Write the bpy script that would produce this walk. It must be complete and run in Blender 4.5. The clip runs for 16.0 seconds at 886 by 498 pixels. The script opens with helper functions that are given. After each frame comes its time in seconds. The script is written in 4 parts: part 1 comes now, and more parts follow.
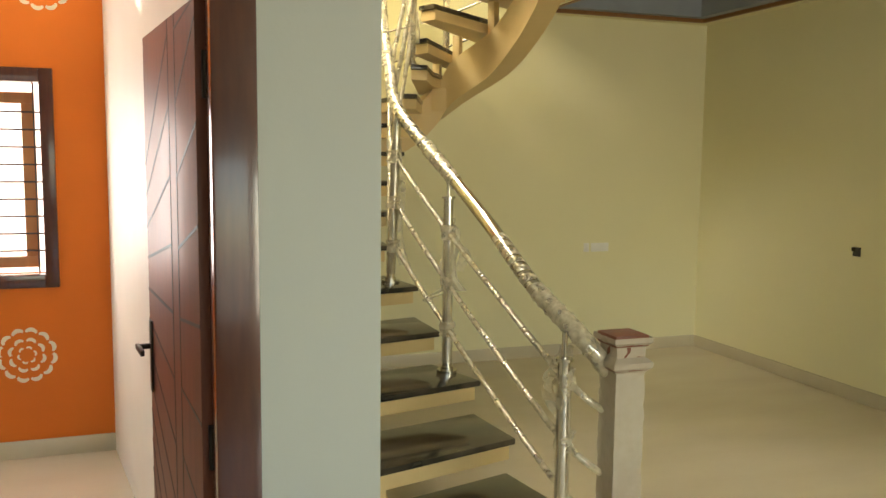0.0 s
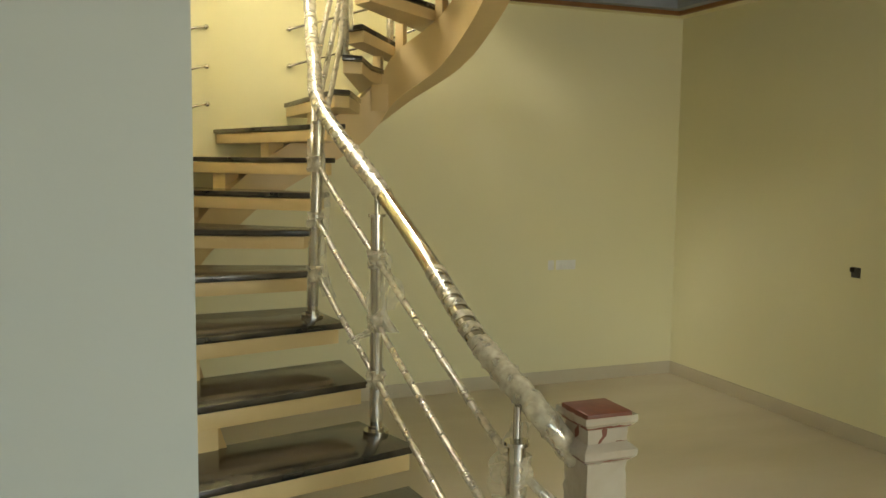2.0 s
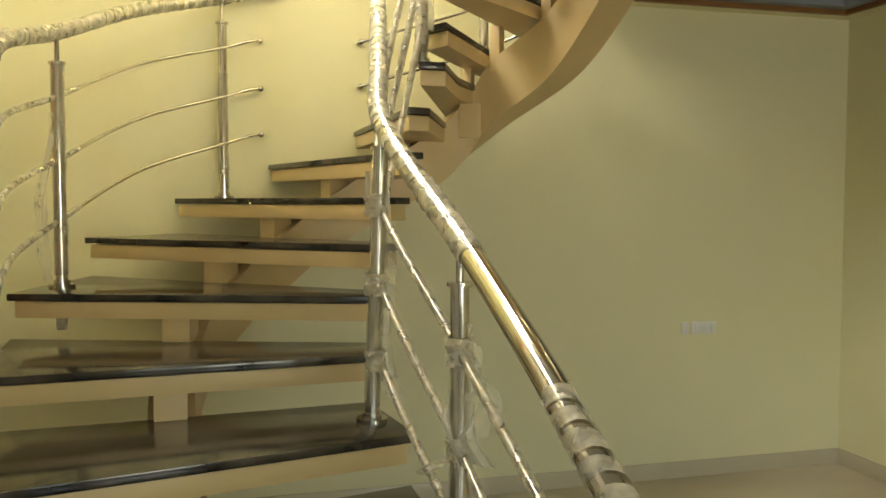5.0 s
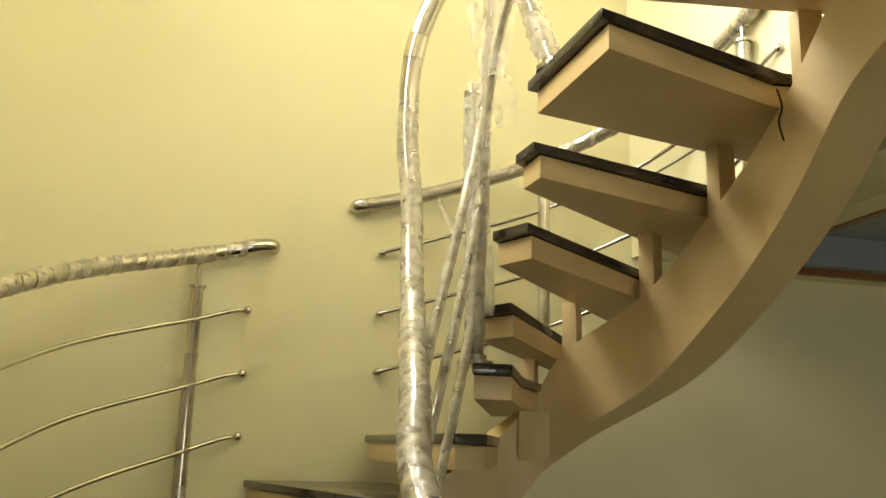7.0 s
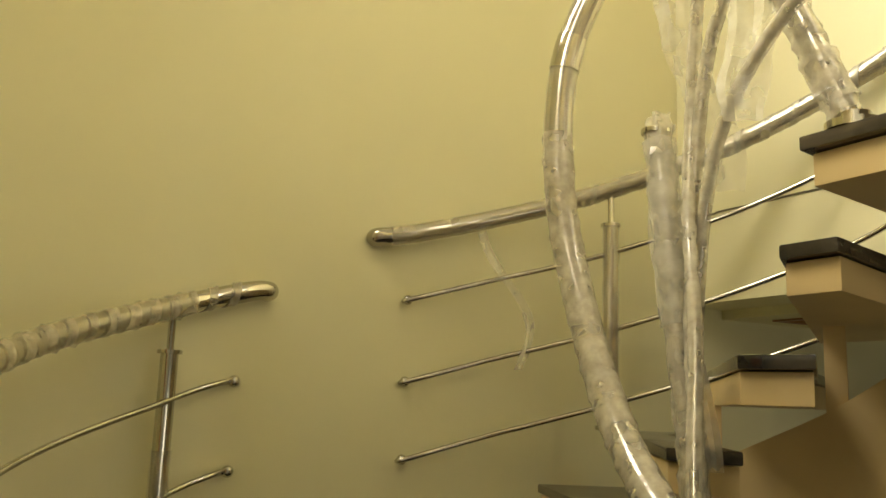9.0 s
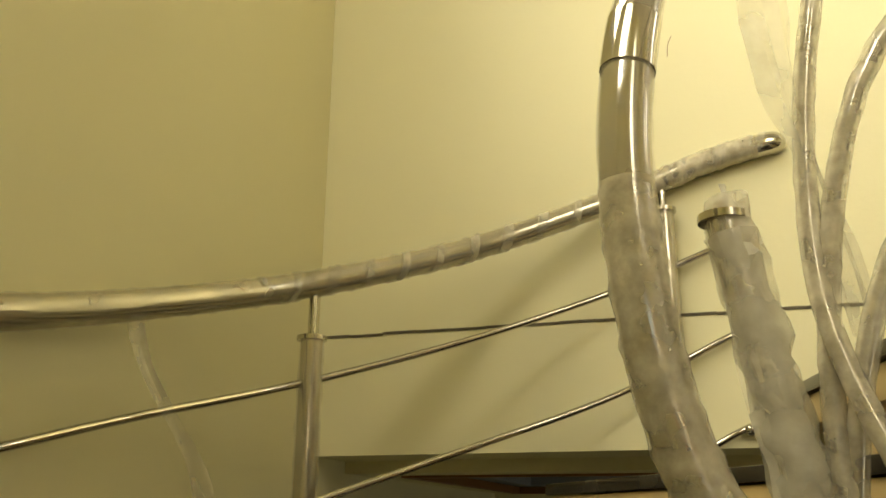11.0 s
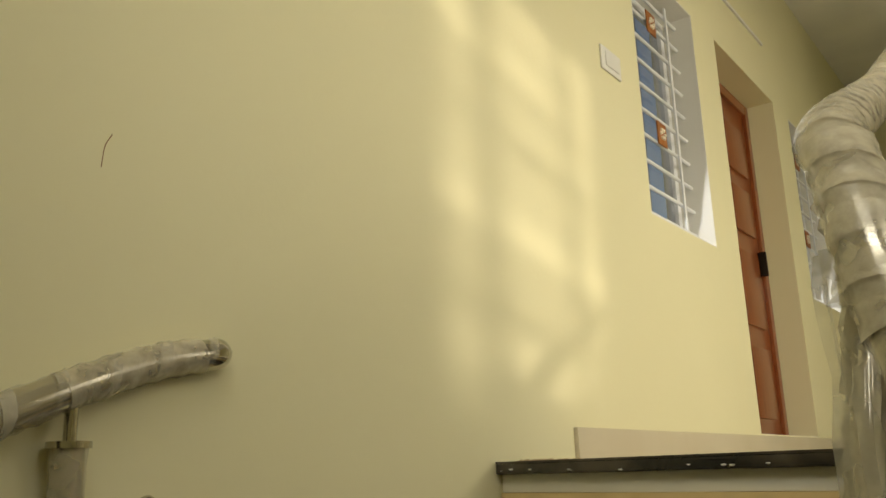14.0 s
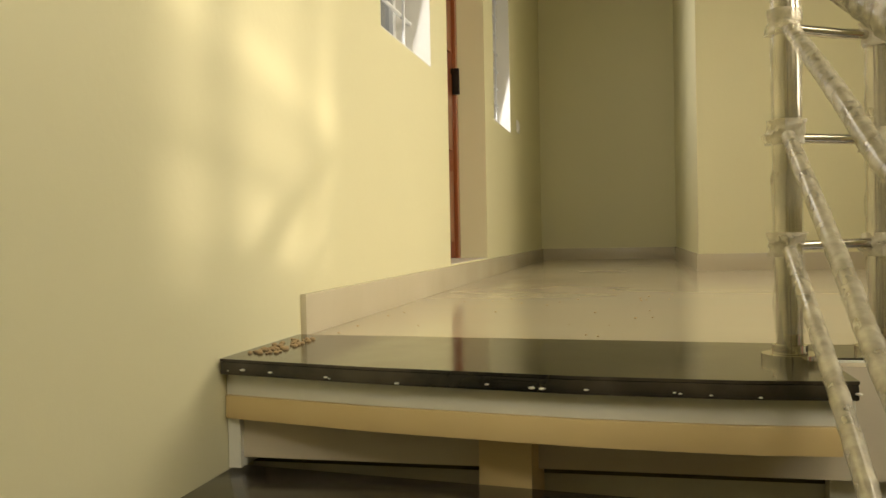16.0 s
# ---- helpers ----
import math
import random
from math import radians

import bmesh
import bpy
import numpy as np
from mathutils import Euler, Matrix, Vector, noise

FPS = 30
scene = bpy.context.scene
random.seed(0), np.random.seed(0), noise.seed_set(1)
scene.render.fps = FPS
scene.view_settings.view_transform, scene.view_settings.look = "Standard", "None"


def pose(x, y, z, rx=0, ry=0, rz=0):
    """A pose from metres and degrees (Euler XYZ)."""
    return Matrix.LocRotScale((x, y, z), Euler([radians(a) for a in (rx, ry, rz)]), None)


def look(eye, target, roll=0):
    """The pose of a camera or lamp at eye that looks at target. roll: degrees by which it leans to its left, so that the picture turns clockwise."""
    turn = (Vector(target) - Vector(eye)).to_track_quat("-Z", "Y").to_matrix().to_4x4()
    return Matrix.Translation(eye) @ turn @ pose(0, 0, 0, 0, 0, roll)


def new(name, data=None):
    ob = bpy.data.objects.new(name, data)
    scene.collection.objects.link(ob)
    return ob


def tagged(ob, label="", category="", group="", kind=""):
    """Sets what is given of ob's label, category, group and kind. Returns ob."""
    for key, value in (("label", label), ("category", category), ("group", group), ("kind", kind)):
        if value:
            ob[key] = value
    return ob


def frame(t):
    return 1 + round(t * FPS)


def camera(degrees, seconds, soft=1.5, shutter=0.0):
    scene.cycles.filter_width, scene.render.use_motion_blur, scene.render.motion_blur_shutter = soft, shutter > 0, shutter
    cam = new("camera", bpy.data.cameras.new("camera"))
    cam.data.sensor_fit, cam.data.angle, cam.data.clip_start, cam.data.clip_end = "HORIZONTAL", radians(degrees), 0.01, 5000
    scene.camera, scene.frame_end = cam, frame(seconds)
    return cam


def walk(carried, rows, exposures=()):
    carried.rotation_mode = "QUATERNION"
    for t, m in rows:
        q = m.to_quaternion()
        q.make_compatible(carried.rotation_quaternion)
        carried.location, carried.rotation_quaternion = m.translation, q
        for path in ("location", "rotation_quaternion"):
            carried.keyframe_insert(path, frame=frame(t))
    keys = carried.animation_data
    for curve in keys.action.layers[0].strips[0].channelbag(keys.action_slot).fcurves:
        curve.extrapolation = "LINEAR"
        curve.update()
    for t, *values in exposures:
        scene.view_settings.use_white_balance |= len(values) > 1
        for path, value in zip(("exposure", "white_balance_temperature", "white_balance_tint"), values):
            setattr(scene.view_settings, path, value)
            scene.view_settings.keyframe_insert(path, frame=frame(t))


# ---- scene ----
cam = camera(54.8, 16.0)
PATH = [
    (0, (1.217, 0.2, 1.587), (1.875, 2.077, 1.374), 0.6),
    (0.5, (1.268, 0.237, 1.598), (1.998, 2.089, 1.404), 0.7),
    (1, (1.388, 0.396, 1.578), (2.134, 2.242, 1.386), 0.6),
    (1.5, (1.481, 0.655, 1.575), (2.229, 2.5, 1.383), 0.6),
    (2, (1.637, 0.927, 1.598), (2.366, 2.779, 1.399), 0.7),
    (2.5, (1.702, 1.044, 1.639), (2.394, 2.909, 1.435), 0.5),
    (3, (1.661, 1.075, 1.641), (2.321, 2.952, 1.433), 0.6),
    (3.2, (1.676, 1.115, 1.637), (2.298, 3.004, 1.429), 0.6),
    (4.3, (1.87, 1.62, 1.60), (2.44, 3.535, 1.47), 0.5),
    (5.3, (2.058, 2.243, 1.599), (2.537, 4.183, 1.53), 0.2),
    (5.5, (2.08, 2.391, 1.627), (2.533, 4.339, 1.615), 0.4),
    (6, (2.109, 2.599, 1.68), (2.506, 4.55, 1.871), 0.6),
    (6.5, (2.151, 2.924, 1.756), (2.534, 4.849, 2.144), 1.0),
    (7, (2.176, 3.234, 1.95), (2.654, 5.124, 2.397), 1.6),
    (7.5, (2.055, 3.46, 2.08), (2.657, 5.282, 2.641), 2.2),
    (8, (1.954, 3.686, 2.156), (2.667, 5.51, 2.561), 1.7),
    (8.5, (1.832, 3.954, 2.292), (2.611, 5.758, 2.665), 1.8),
    (9, (1.645, 4.228, 2.42), (2.546, 5.98, 2.766), 2.0),
    (9.2, (1.581, 4.347, 2.492), (2.582, 6.043, 2.84), 1.6),
    (11.5, (1.828, 5.925, 2.717), (3.72, 6.065, 3.349), -0.1),
    (12, (1.906, 6.146, 2.862), (3.785, 5.835, 3.474), -0.1),
    (12.5, (2.049, 6.284, 2.954), (3.82, 5.572, 3.551), -0.1),
    (13, (2.219, 6.328, 3.187), (3.846, 5.263, 3.653), 0.4),
    (13.5, (2.46, 6.41, 3.225), (3.836, 5.05, 3.726), -1.0),
    (14, (2.662, 6.438, 3.342), (3.81, 4.88, 3.845), -1.8),
    (14.5, (2.79, 6.386, 3.374), (3.761, 4.663, 3.671), -1.0),
    (15, (2.9, 6.25, 3.434), (3.714, 4.423, 3.464), -1.4),
    (15.5, (2.969, 6.169, 3.481), (3.56, 4.258, 3.449), -0.9),
    (16, (3.118, 6.1, 3.602), (3.547, 4.147, 3.571), -1.1),
]
walk(cam, [(t, look(eye, target, roll)) for t, eye, target, roll in PATH],
     [(0, 2.62, 7000, 11), (1, 2.4, 6700, 10), (3, 2.5, 6500, 10), (5.5, 2.4, 6200, 10), (6, 2.4, 6100, 10), (7, 1.75, 6300, 10), (8, 1.2, 6800, 10),
      (9, 0.95, 7000, 10), (11.5, 0.15, 7400, 7), (12.5, -0.4, 6900, 8), (13, -0.55, 6600, 7), (14, -0.92, 6800, 9), (16, -0.72, 7000, 11)])

# ---------------------------------------------------------------- light
world = bpy.data.worlds.new("sky")
scene.world = world
world.use_nodes = True
wn = world.node_tree.nodes
sky = wn.new("ShaderNodeTexSky")
sky.sky_type = "NISHITA"
sky.sun_disc = False
SUN_DIR = Vector((3.0, -1.75, -1.0)).normalized()
sky.sun_elevation = math.asin(-SUN_DIR.z)
sky.sun_rotation = math.atan2(-SUN_DIR.x, -SUN_DIR.y)
world.node_tree.links.new(sky.outputs[0], wn["Background"].inputs[0])
wn["Background"].inputs[1].default_value = 0.13

sun = new("sun", bpy.data.lights.new("sun", "SUN"))
sun.data.energy, sun.data.angle, sun.data.color = 4.0, radians(2.6), (1.0, 0.89, 0.72)
sun.rotation_euler = SUN_DIR.to_track_quat("-Z", "Y").to_euler()


def window_light(name, centre, target, sx, sy, watts, colour, spread=180):
    """Area lamp for daylight at a seen or an assumed opening."""
    data = bpy.data.lights.new(name, "AREA")
    data.shape, data.size, data.size_y, data.energy, data.color = "RECTANGLE", sx, sy, watts, colour
    data.spread = radians(spread)
    ob = new(name, data)
    ob.matrix_world = look(centre, target)
    return ob


# lamp added at the unseen west window of the stairwell
window_light("stairwell_daylight", (1.03, 6.0, 5.2), (3.94, 4.3, 3.9), 1.0, 1.3, 18, (1.0, 0.96, 0.85), 120)
# fill lamp added at an assumed back window to brighten the landing front
window_light("landing_face_fill", (2.64, 6.74, 4.935), (3.1, 4.5, 3.5), 0.9, 1.2, 19, (1.0, 0.96, 0.84), 100)
# hall and living lamps stand in assumed front windows, out of view
window_light("hall_daylight", (1.6, -2.88, 1.5), (1.6, 0, 1.3), 2.6, 1.8, 1.7, (0.92, 0.97, 1.0))
window_light("living_daylight", (4.45, -2.88, 1.4), (4.7, 0, 1.3), 2.3, 1.6, 15.5, (1.0, 0.95, 0.79))
window_light("orange_room_daylight", (0.3, 5.26, 1.45), (0.5, 3, 1.2), 0.8, 0.9, 3.0, (0.97, 0.98, 1.0))
# lamp added before the unseen, blocked west window of the upper hall
window_light("upper_hall_daylight", (0.36, 3.0, 4.85), (3.94, 2.6, 3.9), 2.6, 1.4, 62, (1.0, 0.93, 0.77), 100)

window_light("window_1_daylight", (3.90, 2.90, 4.93), (2.5, 2.9, 4.6), 0.7, 1.3, 9, (0.97, 0.98, 1.0))
window_light("window_2_daylight", (3.90, 0.41, 4.93), (2.5, 0.4, 4.6), 0.7, 1.3, 14, (0.97, 0.98, 1.0))

# ---------------------------------------------------------------- materials


def mat(name, colour, rough=0.5, metal=0.0, second=None, scale=4.0, amount=0.5, bump=0.0, bump_scale=60.0, alpha=1.0, spec=0.5,
        stretch=(1, 1, 1), coat=0.0, rough_var=0.0, detail=5.0, alpha_var=0.0):
    m = bpy.data.materials.new(name)
    m.use_nodes = True
    n, link = m.node_tree.nodes, m.node_tree.links.new
    b = n["Principled BSDF"]
    b.inputs["Roughness"].default_value, b.inputs["Metallic"].default_value = rough, metal
    b.inputs["Alpha"].default_value = alpha
    b.inputs["Specular IOR Level"].default_value = spec
    b.inputs["Coat Weight"].default_value = coat
    b.inputs["Coat Roughness"].default_value = 0.08
    co, mp = n.new("ShaderNodeTexCoord"), n.new("ShaderNodeMapping")
    link(co.outputs["Object"], mp.inputs[0])
    mp.inputs["Scale"].default_value = stretch
    big, fine = n.new("ShaderNodeTexNoise"), n.new("ShaderNodeTexNoise")
    for tex, s in ((big, scale), (fine, bump_scale)):
        tex.inputs["Scale"].default_value, tex.inputs["Detail"].default_value = s, detail
        link(mp.outputs[0], tex.inputs["Vector"])
    ramp = n.new("ShaderNodeValToRGB")
    ramp.color_ramp.elements[0].position, ramp.color_ramp.elements[1].position = 0.5 - amount / 2, 0.5 + amount / 2
    ramp.color_ramp.elements[0].color = (*colour, 1)
    ramp.color_ramp.elements[1].color = (*(second or [c * 0.88 for c in colour]), 1)
    link(big.outputs[0], ramp.inputs[0])
    link(ramp.outputs[0], b.inputs["Base Color"])
    if bump:
        bp = n.new("ShaderNodeBump")
        bp.inputs["Strength"].default_value, bp.inputs["Distance"].default_value = bump, 0.004
        link(fine.outputs[0], bp.inputs["Height"])
        link(bp.outputs[0], b.inputs["Normal"])
    if alpha_var:
        ma = n.new("ShaderNodeMapRange")
        ma.inputs[1].default_value, ma.inputs[2].default_value = 0.32, 0.68
        ma.inputs[3].default_value, ma.inputs[4].default_value = max(alpha - alpha_var, 0.0), min(alpha + alpha_var, 1.0)
        link(big.outputs[0], ma.inputs[0])
        link(ma.outputs[0], b.inputs["Alpha"])
    if rough_var:
        mr = n.new("ShaderNodeMapRange")
        mr.inputs[3].default_value, mr.inputs[4].default_value = max(rough - rough_var, 0.02), min(rough + rough_var, 1)
        link(big.outputs[0], mr.inputs[0])
        link(mr.outputs[0], b.inputs["Roughness"])
    return m


M = {
    "cream": mat("cream_wall_paint", (0.78, 0.735, 0.475), 0.6, second=(0.75, 0.705, 0.45), scale=1.3, bump=0.12, bump_scale=45),
    "pale": mat("pale_wall_paint", (0.43, 0.465, 0.45), 0.6, second=(0.405, 0.44, 0.425), scale=1.5, bump=0.12, bump_scale=45),
    "white": mat("white_paint", (0.82, 0.80, 0.74), 0.5, second=(0.78, 0.76, 0.69), scale=3, bump=0.08),
    "ceiling": mat("ceiling_paint", (0.80, 0.79, 0.74), 0.7, scale=2, bump=0.06),
    "orange": mat("orange_wall_paint", (0.72, 0.17, 0.008), 0.6, second=(0.66, 0.15, 0.007), scale=2, bump=0.1),
    "motif": mat("cream_stencil", (0.82, 0.74, 0.6), 0.6, scale=8),
    "floor": mat("polished_marble_tile", (0.66, 0.59, 0.45), 0.13, second=(0.57, 0.49, 0.36), scale=1.1, amount=0.6, stretch=(1, 2.6, 1), rough_var=0.06, detail=8),
    "skirting": mat("skirting_tile", (0.62, 0.56, 0.42), 0.25, second=(0.55, 0.48, 0.34), scale=3, amount=0.6),
    "granite": mat("black_granite", (0.012, 0.011, 0.009), 0.14, second=(0.07, 0.057, 0.04), scale=7, amount=0.30, bump=0.03, rough_var=0.09, detail=10),
    "beige": mat("beige_stair_paint", (0.70, 0.53, 0.26), 0.42, second=(0.64, 0.475, 0.225), scale=5, bump=0.12, bump_scale=30),
    "patch": mat("pale_overpaint", (0.78, 0.76, 0.66), 0.5, scale=6, bump=0.15, bump_scale=25),
    "steel": mat("polished_steel", (0.58, 0.55, 0.48), 0.12, 1.0, scale=10, rough_var=0.05),
    "film": mat("wrapping_film", (0.82, 0.76, 0.60), 0.2, second=(0.70, 0.63, 0.46), scale=26, amount=0.9, bump=0.7, bump_scale=60, alpha=0.46, rough_var=0.12, alpha_var=0.22),
    "sleeve_film": mat("newel_sleeve_film", (0.80, 0.75, 0.62), 0.18, second=(0.72, 0.66, 0.52), scale=30, amount=0.9, bump=0.8, bump_scale=50, alpha=0.48, rough_var=0.1),
    "thin_film": mat("thin_loose_film", (0.80, 0.76, 0.62), 0.25, scale=9, bump=0.8, bump_scale=26, alpha=0.34, alpha_var=0.22),
    "clear_film": mat("clear_film", (0.74, 0.67, 0.48), 0.08, scale=9, bump=0.35, bump_scale=24, alpha=0.24, coat=0.6, alpha_var=0.2),
    "wood_dark": mat("dark_polished_wood", (0.085, 0.022, 0.010), 0.22, second=(0.045, 0.012, 0.007), scale=9, amount=0.7, stretch=(6, 6, 0.7), bump=0.05, coat=0.5),
    "wood_red": mat("reddish_polished_wood", (0.17, 0.042, 0.014), 0.5, second=(0.10, 0.024, 0.010), scale=8, amount=0.7, stretch=(5, 5, 0.6), bump=0.05, coat=0.05),
    "wood_orange": mat("varnished_teak", (0.30, 0.085, 0.022), 0.3, second=(0.20, 0.05, 0.015), scale=8, amount=0.7, stretch=(5, 5, 0.6), bump=0.05, coat=0.3),
    "wood_light": mat("light_wood", (0.50, 0.30, 0.15), 0.4, second=(0.42, 0.24, 0.11), scale=8, stretch=(5, 5, 0.6)),
    "groove": mat("groove_shadow_gap", (0.012, 0.006, 0.004), 0.5),
    "bronze": mat("dark_bronze", (0.035, 0.028, 0.022), 0.35, 0.8, scale=20),
    "grille": mat("white_enamel", (0.78, 0.79, 0.80), 0.35, scale=10),
    "grille_dark": mat("dark_window_bar", (0.06, 0.065, 0.075), 0.4, scale=10),
    "ornament": mat("amber_plaque", (0.36, 0.13, 0.02), 0.4, second=(0.28, 0.09, 0.015), scale=20),
    "plastic": mat("switch_plastic", (0.84, 0.83, 0.78), 0.3, scale=6),
    "hole": mat("dark_box", (0.02, 0.02, 0.018), 0.6, second=(0.08, 0.07, 0.05), scale=30),
    "trim": mat("brown_trim", (0.26, 0.12, 0.04), 0.4, scale=12),
    "cove": mat("blue_grey_cove", (0.30, 0.33, 0.37), 0.6, scale=6),
    "soil": mat("outside_ground", (0.30, 0.26, 0.19), 0.9, second=(0.2, 0.18, 0.13), scale=1.5, bump=0.4, bump_scale=12),
    "render": mat("outside_render", (0.62, 0.60, 0.55), 0.8, scale=2, bump=0.2),
    "crack": mat("crack_shadow", (0.12, 0.10, 0.06), 0.8, scale=30),
    "debris": mat("sandy_debris", (0.42, 0.30, 0.16), 0.9, scale=40),
}
glass = bpy.data.materials.new("window_glass")
glass.use_nodes = True
gb = glass.node_tree.nodes["Principled BSDF"]
gb.inputs["Transmission Weight"].default_value, gb.inputs["Roughness"].default_value, gb.inputs["IOR"].default_value = 1.0, 0.02, 1.45
M["glass"] = glass
glow = bpy.data.materials.new("bright_hazy_sky")
glow.use_nodes = True
gn = glow.node_tree.nodes["Principled BSDF"]
gn.inputs["Base Color"].default_value = (0.8, 0.85, 0.9, 1)
gn.inputs["Emission Color"].default_value, gn.inputs["Emission Strength"].default_value = (0.93, 0.97, 1.0, 1), 0.28
M["glow"] = glow

# ---------------------------------------------------------------- mesh helpers


def box(bm, x0, x1, y0, y1, z0, z1):
    vs = [bm.verts.new((x, y, z)) for z in (z0, z1) for x, y in ((x0, y0), (x1, y0), (x1, y1), (x0, y1))]
    for f in ((3, 2, 1, 0), (4, 5, 6, 7), (0, 1, 5, 4), (1, 2, 6, 5), (2, 3, 7, 6), (3, 0, 4, 7)):
        bm.faces.new([vs[i] for i in f])
    return bm


def prism(bm, poly, z0, z1):
    low, high = [bm.verts.new((x, y, z0)) for x, y in poly], [bm.verts.new((x, y, z1)) for x, y in poly]
    n = len(poly)
    bm.faces.new(low[::-1])
    bm.faces.new(high)
    for i in range(n):
        bm.faces.new((low[i], low[(i + 1) % n], high[(i + 1) % n], high[i]))
    return bm


def ccw(poly):
    area = sum(a[0] * b[1] - b[0] * a[1] for a, b in zip(poly, poly[1:] + poly[:1]))
    return poly if area > 0 else poly[::-1]


def spline(points, steps=8):
    """A smooth curve through the points."""
    pts = [Vector(p) for p in points]
    if len(pts) < 3:
        return pts
    out = []
    for i in range(len(pts) - 1):
        a, b, c, d = pts[max(i - 1, 0)], pts[i], pts[i + 1], pts[min(i + 2, len(pts) - 1)]
        for k in range(steps):
            t = k / steps
            out.append(0.5 * (2 * b + (c - a) * t + (2 * a - 5 * b + 4 * c - d) * t * t + (3 * b - a - 3 * c + d) * t ** 3))
    return out + [pts[-1]]


def tube(bm, pts, r, seg=14, crumple=0.0, ridge=0.0, seed=0.0, cap=True):
    """A round bar along the points; crumple and ridge give wrapped film its folds and turns."""
    pts = [Vector(p) for p in pts]
    up = Vector((0.31, 0.2, 0.93)).normalized()
    rings, length = [], 0.0
    for i, p in enumerate(pts):
        ahead = (pts[min(i + 1, len(pts) - 1)] - pts[max(i - 1, 0)]).normalized()
        if i:
            length += (p - pts[i - 1]).length
        side = ahead.cross(up)
        if side.length < 0.05:
            side = ahead.cross(Vector((1, 0, 0)))
        side.normalize()
        top = side.cross(ahead)
        up = top
        ring = []
        for k in range(seg):
            a = 2 * math.pi * k / seg
            q = r
            if crumple:
                q += crumple * noise.noise(Vector((length * 34 + seed, 2.2 * math.cos(a), 2.2 * math.sin(a))))
            if ridge:
                q += ridge * max(0.0, math.sin(length * 120 + a + seed + 2 * noise.noise(Vector((length * 6, seed, 0))))) ** 6
            ring.append(bm.verts.new(p + q * (math.cos(a) * side + math.sin(a) * top)))
        rings.append(ring)
    for u, v in zip(rings, rings[1:]):
        for k in range(seg):
            bm.faces.new((u[k], u[(k + 1) % seg], v[(k + 1) % seg], v[k]))
    if cap:
        bm.faces.new(rings[0][::-1])
        bm.faces.new(rings[-1])
    return bm


def ball(bm, p, r, squash=1.0):
    bmesh.ops.create_uvsphere(bm, u_segments=14, v_segments=9, radius=r, matrix=Matrix.Translation(p) @ Matrix.Diagonal((1, 1, squash, 1)))
    return bm


def finish(bm, smooth):
    bmesh.ops.recalc_face_normals(bm, faces=bm.faces)
    if smooth:
        for f in bm.faces:
            f.smooth = True
        for e in bm.edges:
            if len(e.link_faces) == 2 and e.calc_face_angle() > 0.7:
                e.smooth = False


def part(name, bm, material, parent=None, label="", smooth=False, bevel=0.0):
    """Links a bmesh as one mesh object, under a thing or a part if one is given."""
    if bevel:
        bmesh.ops.recalc_face_normals(bm, faces=bm.faces)
        edges = [e for e in bm.edges if len(e.link_faces) == 2 and e.calc_face_angle() > 0.6]
        bmesh.ops.bevel(bm, geom=edges, offset=bevel, segments=2, profile=0.6, affect="EDGES")
    finish(bm, smooth or bevel > 0)
    me = bpy.data.meshes.new(name)
    bm.to_mesh(me)
    bm.free()
    me.materials.append(M[material])
    ob = new(name, me)
    if parent:
        ob.parent = parent
        ob.matrix_parent_inverse = parent.matrix_world.inverted()
    if label:
        ob["label"] = label
    return ob


def thing(name, at, label, category, group="", kind=""):
    ob = new(name)
    ob.empty_display_size = 0.1
    ob.location = at
    bpy.context.view_layer.update()
    return tagged(ob, label, category, group, kind)


def B(*a):
    return box(bmesh.new(), *a)


def setting(name, bm, material, label, category="wall", **kw):
    return tagged(part(name, bm, material, **kw), label, category, kind="structure")


def wall_boxes(bm, axis, at0, at1, u0, u1, z0, z1, holes=()):
    """A wall across the axis, with openings (u0, u1, z0, z1) cut through it."""
    us = sorted({u0, u1, *[h[0] for h in holes], *[h[1] for h in holes]})
    for a, b in zip(us, us[1:]):
        spans = sorted((h[2], h[3]) for h in holes if h[0] <= a + 1e-6 and h[1] >= b - 1e-6)
        low = z0
        for s, e in spans + [(z1, z1)]:
            if s > low + 1e-6:
                box(bm, *((at0, at1, a, b) if axis == "x" else (a, b, at0, at1)), low, s)
            low = max(low, e)
    return bm


# ---------------------------------------------------------------- the place
FLOOR = -0.10
BACK, SIDE, RIGHT = 6.70, 3.94, 5.94      # back wall, wall beside the upper flight, wall of the living room
LAND, TOP = 3.355, 6.60                   # upper floor and its ceiling
PART_Y = 2.17                             # wall with the wooden door

setting("floor", B(-1.3, 6.2, -3.0, 6.9, -0.25, FLOOR), "floor", "polished cream marble tile floor with faint joints", "floor")
setting("ground", B(-60, 60, -60, 80, -0.4, -0.26), "soil", "bare sandy ground round the house", "ground")
setting("wall_back", wall_boxes(bmesh.new(), "y", BACK, BACK + 0.2, 0.75, 6.15, FLOOR, TOP, [(2.15, 3.13, 4.27, 5.6)]), "cream", "cream painted plaster wall with an assumed high window behind the stair")
setting("wall_side_upper", wall_boxes(bmesh.new(), "x", SIDE, SIDE + 0.23, -2.0, BACK, 2.80, TOP,
        [(2.525, 3.281, 4.32, 5.54), (1.13, 2.193, LAND + 0.112, 5.55), (0.037, 0.79, 4.32, 5.54)]), "cream",
        "cream plaster wall with two windows and a door above a beam")
setting("wall_right_lower", B(RIGHT, RIGHT + 0.2, -3.0, BACK, FLOOR, 2.98), "cream", "cream plaster wall of the living room")
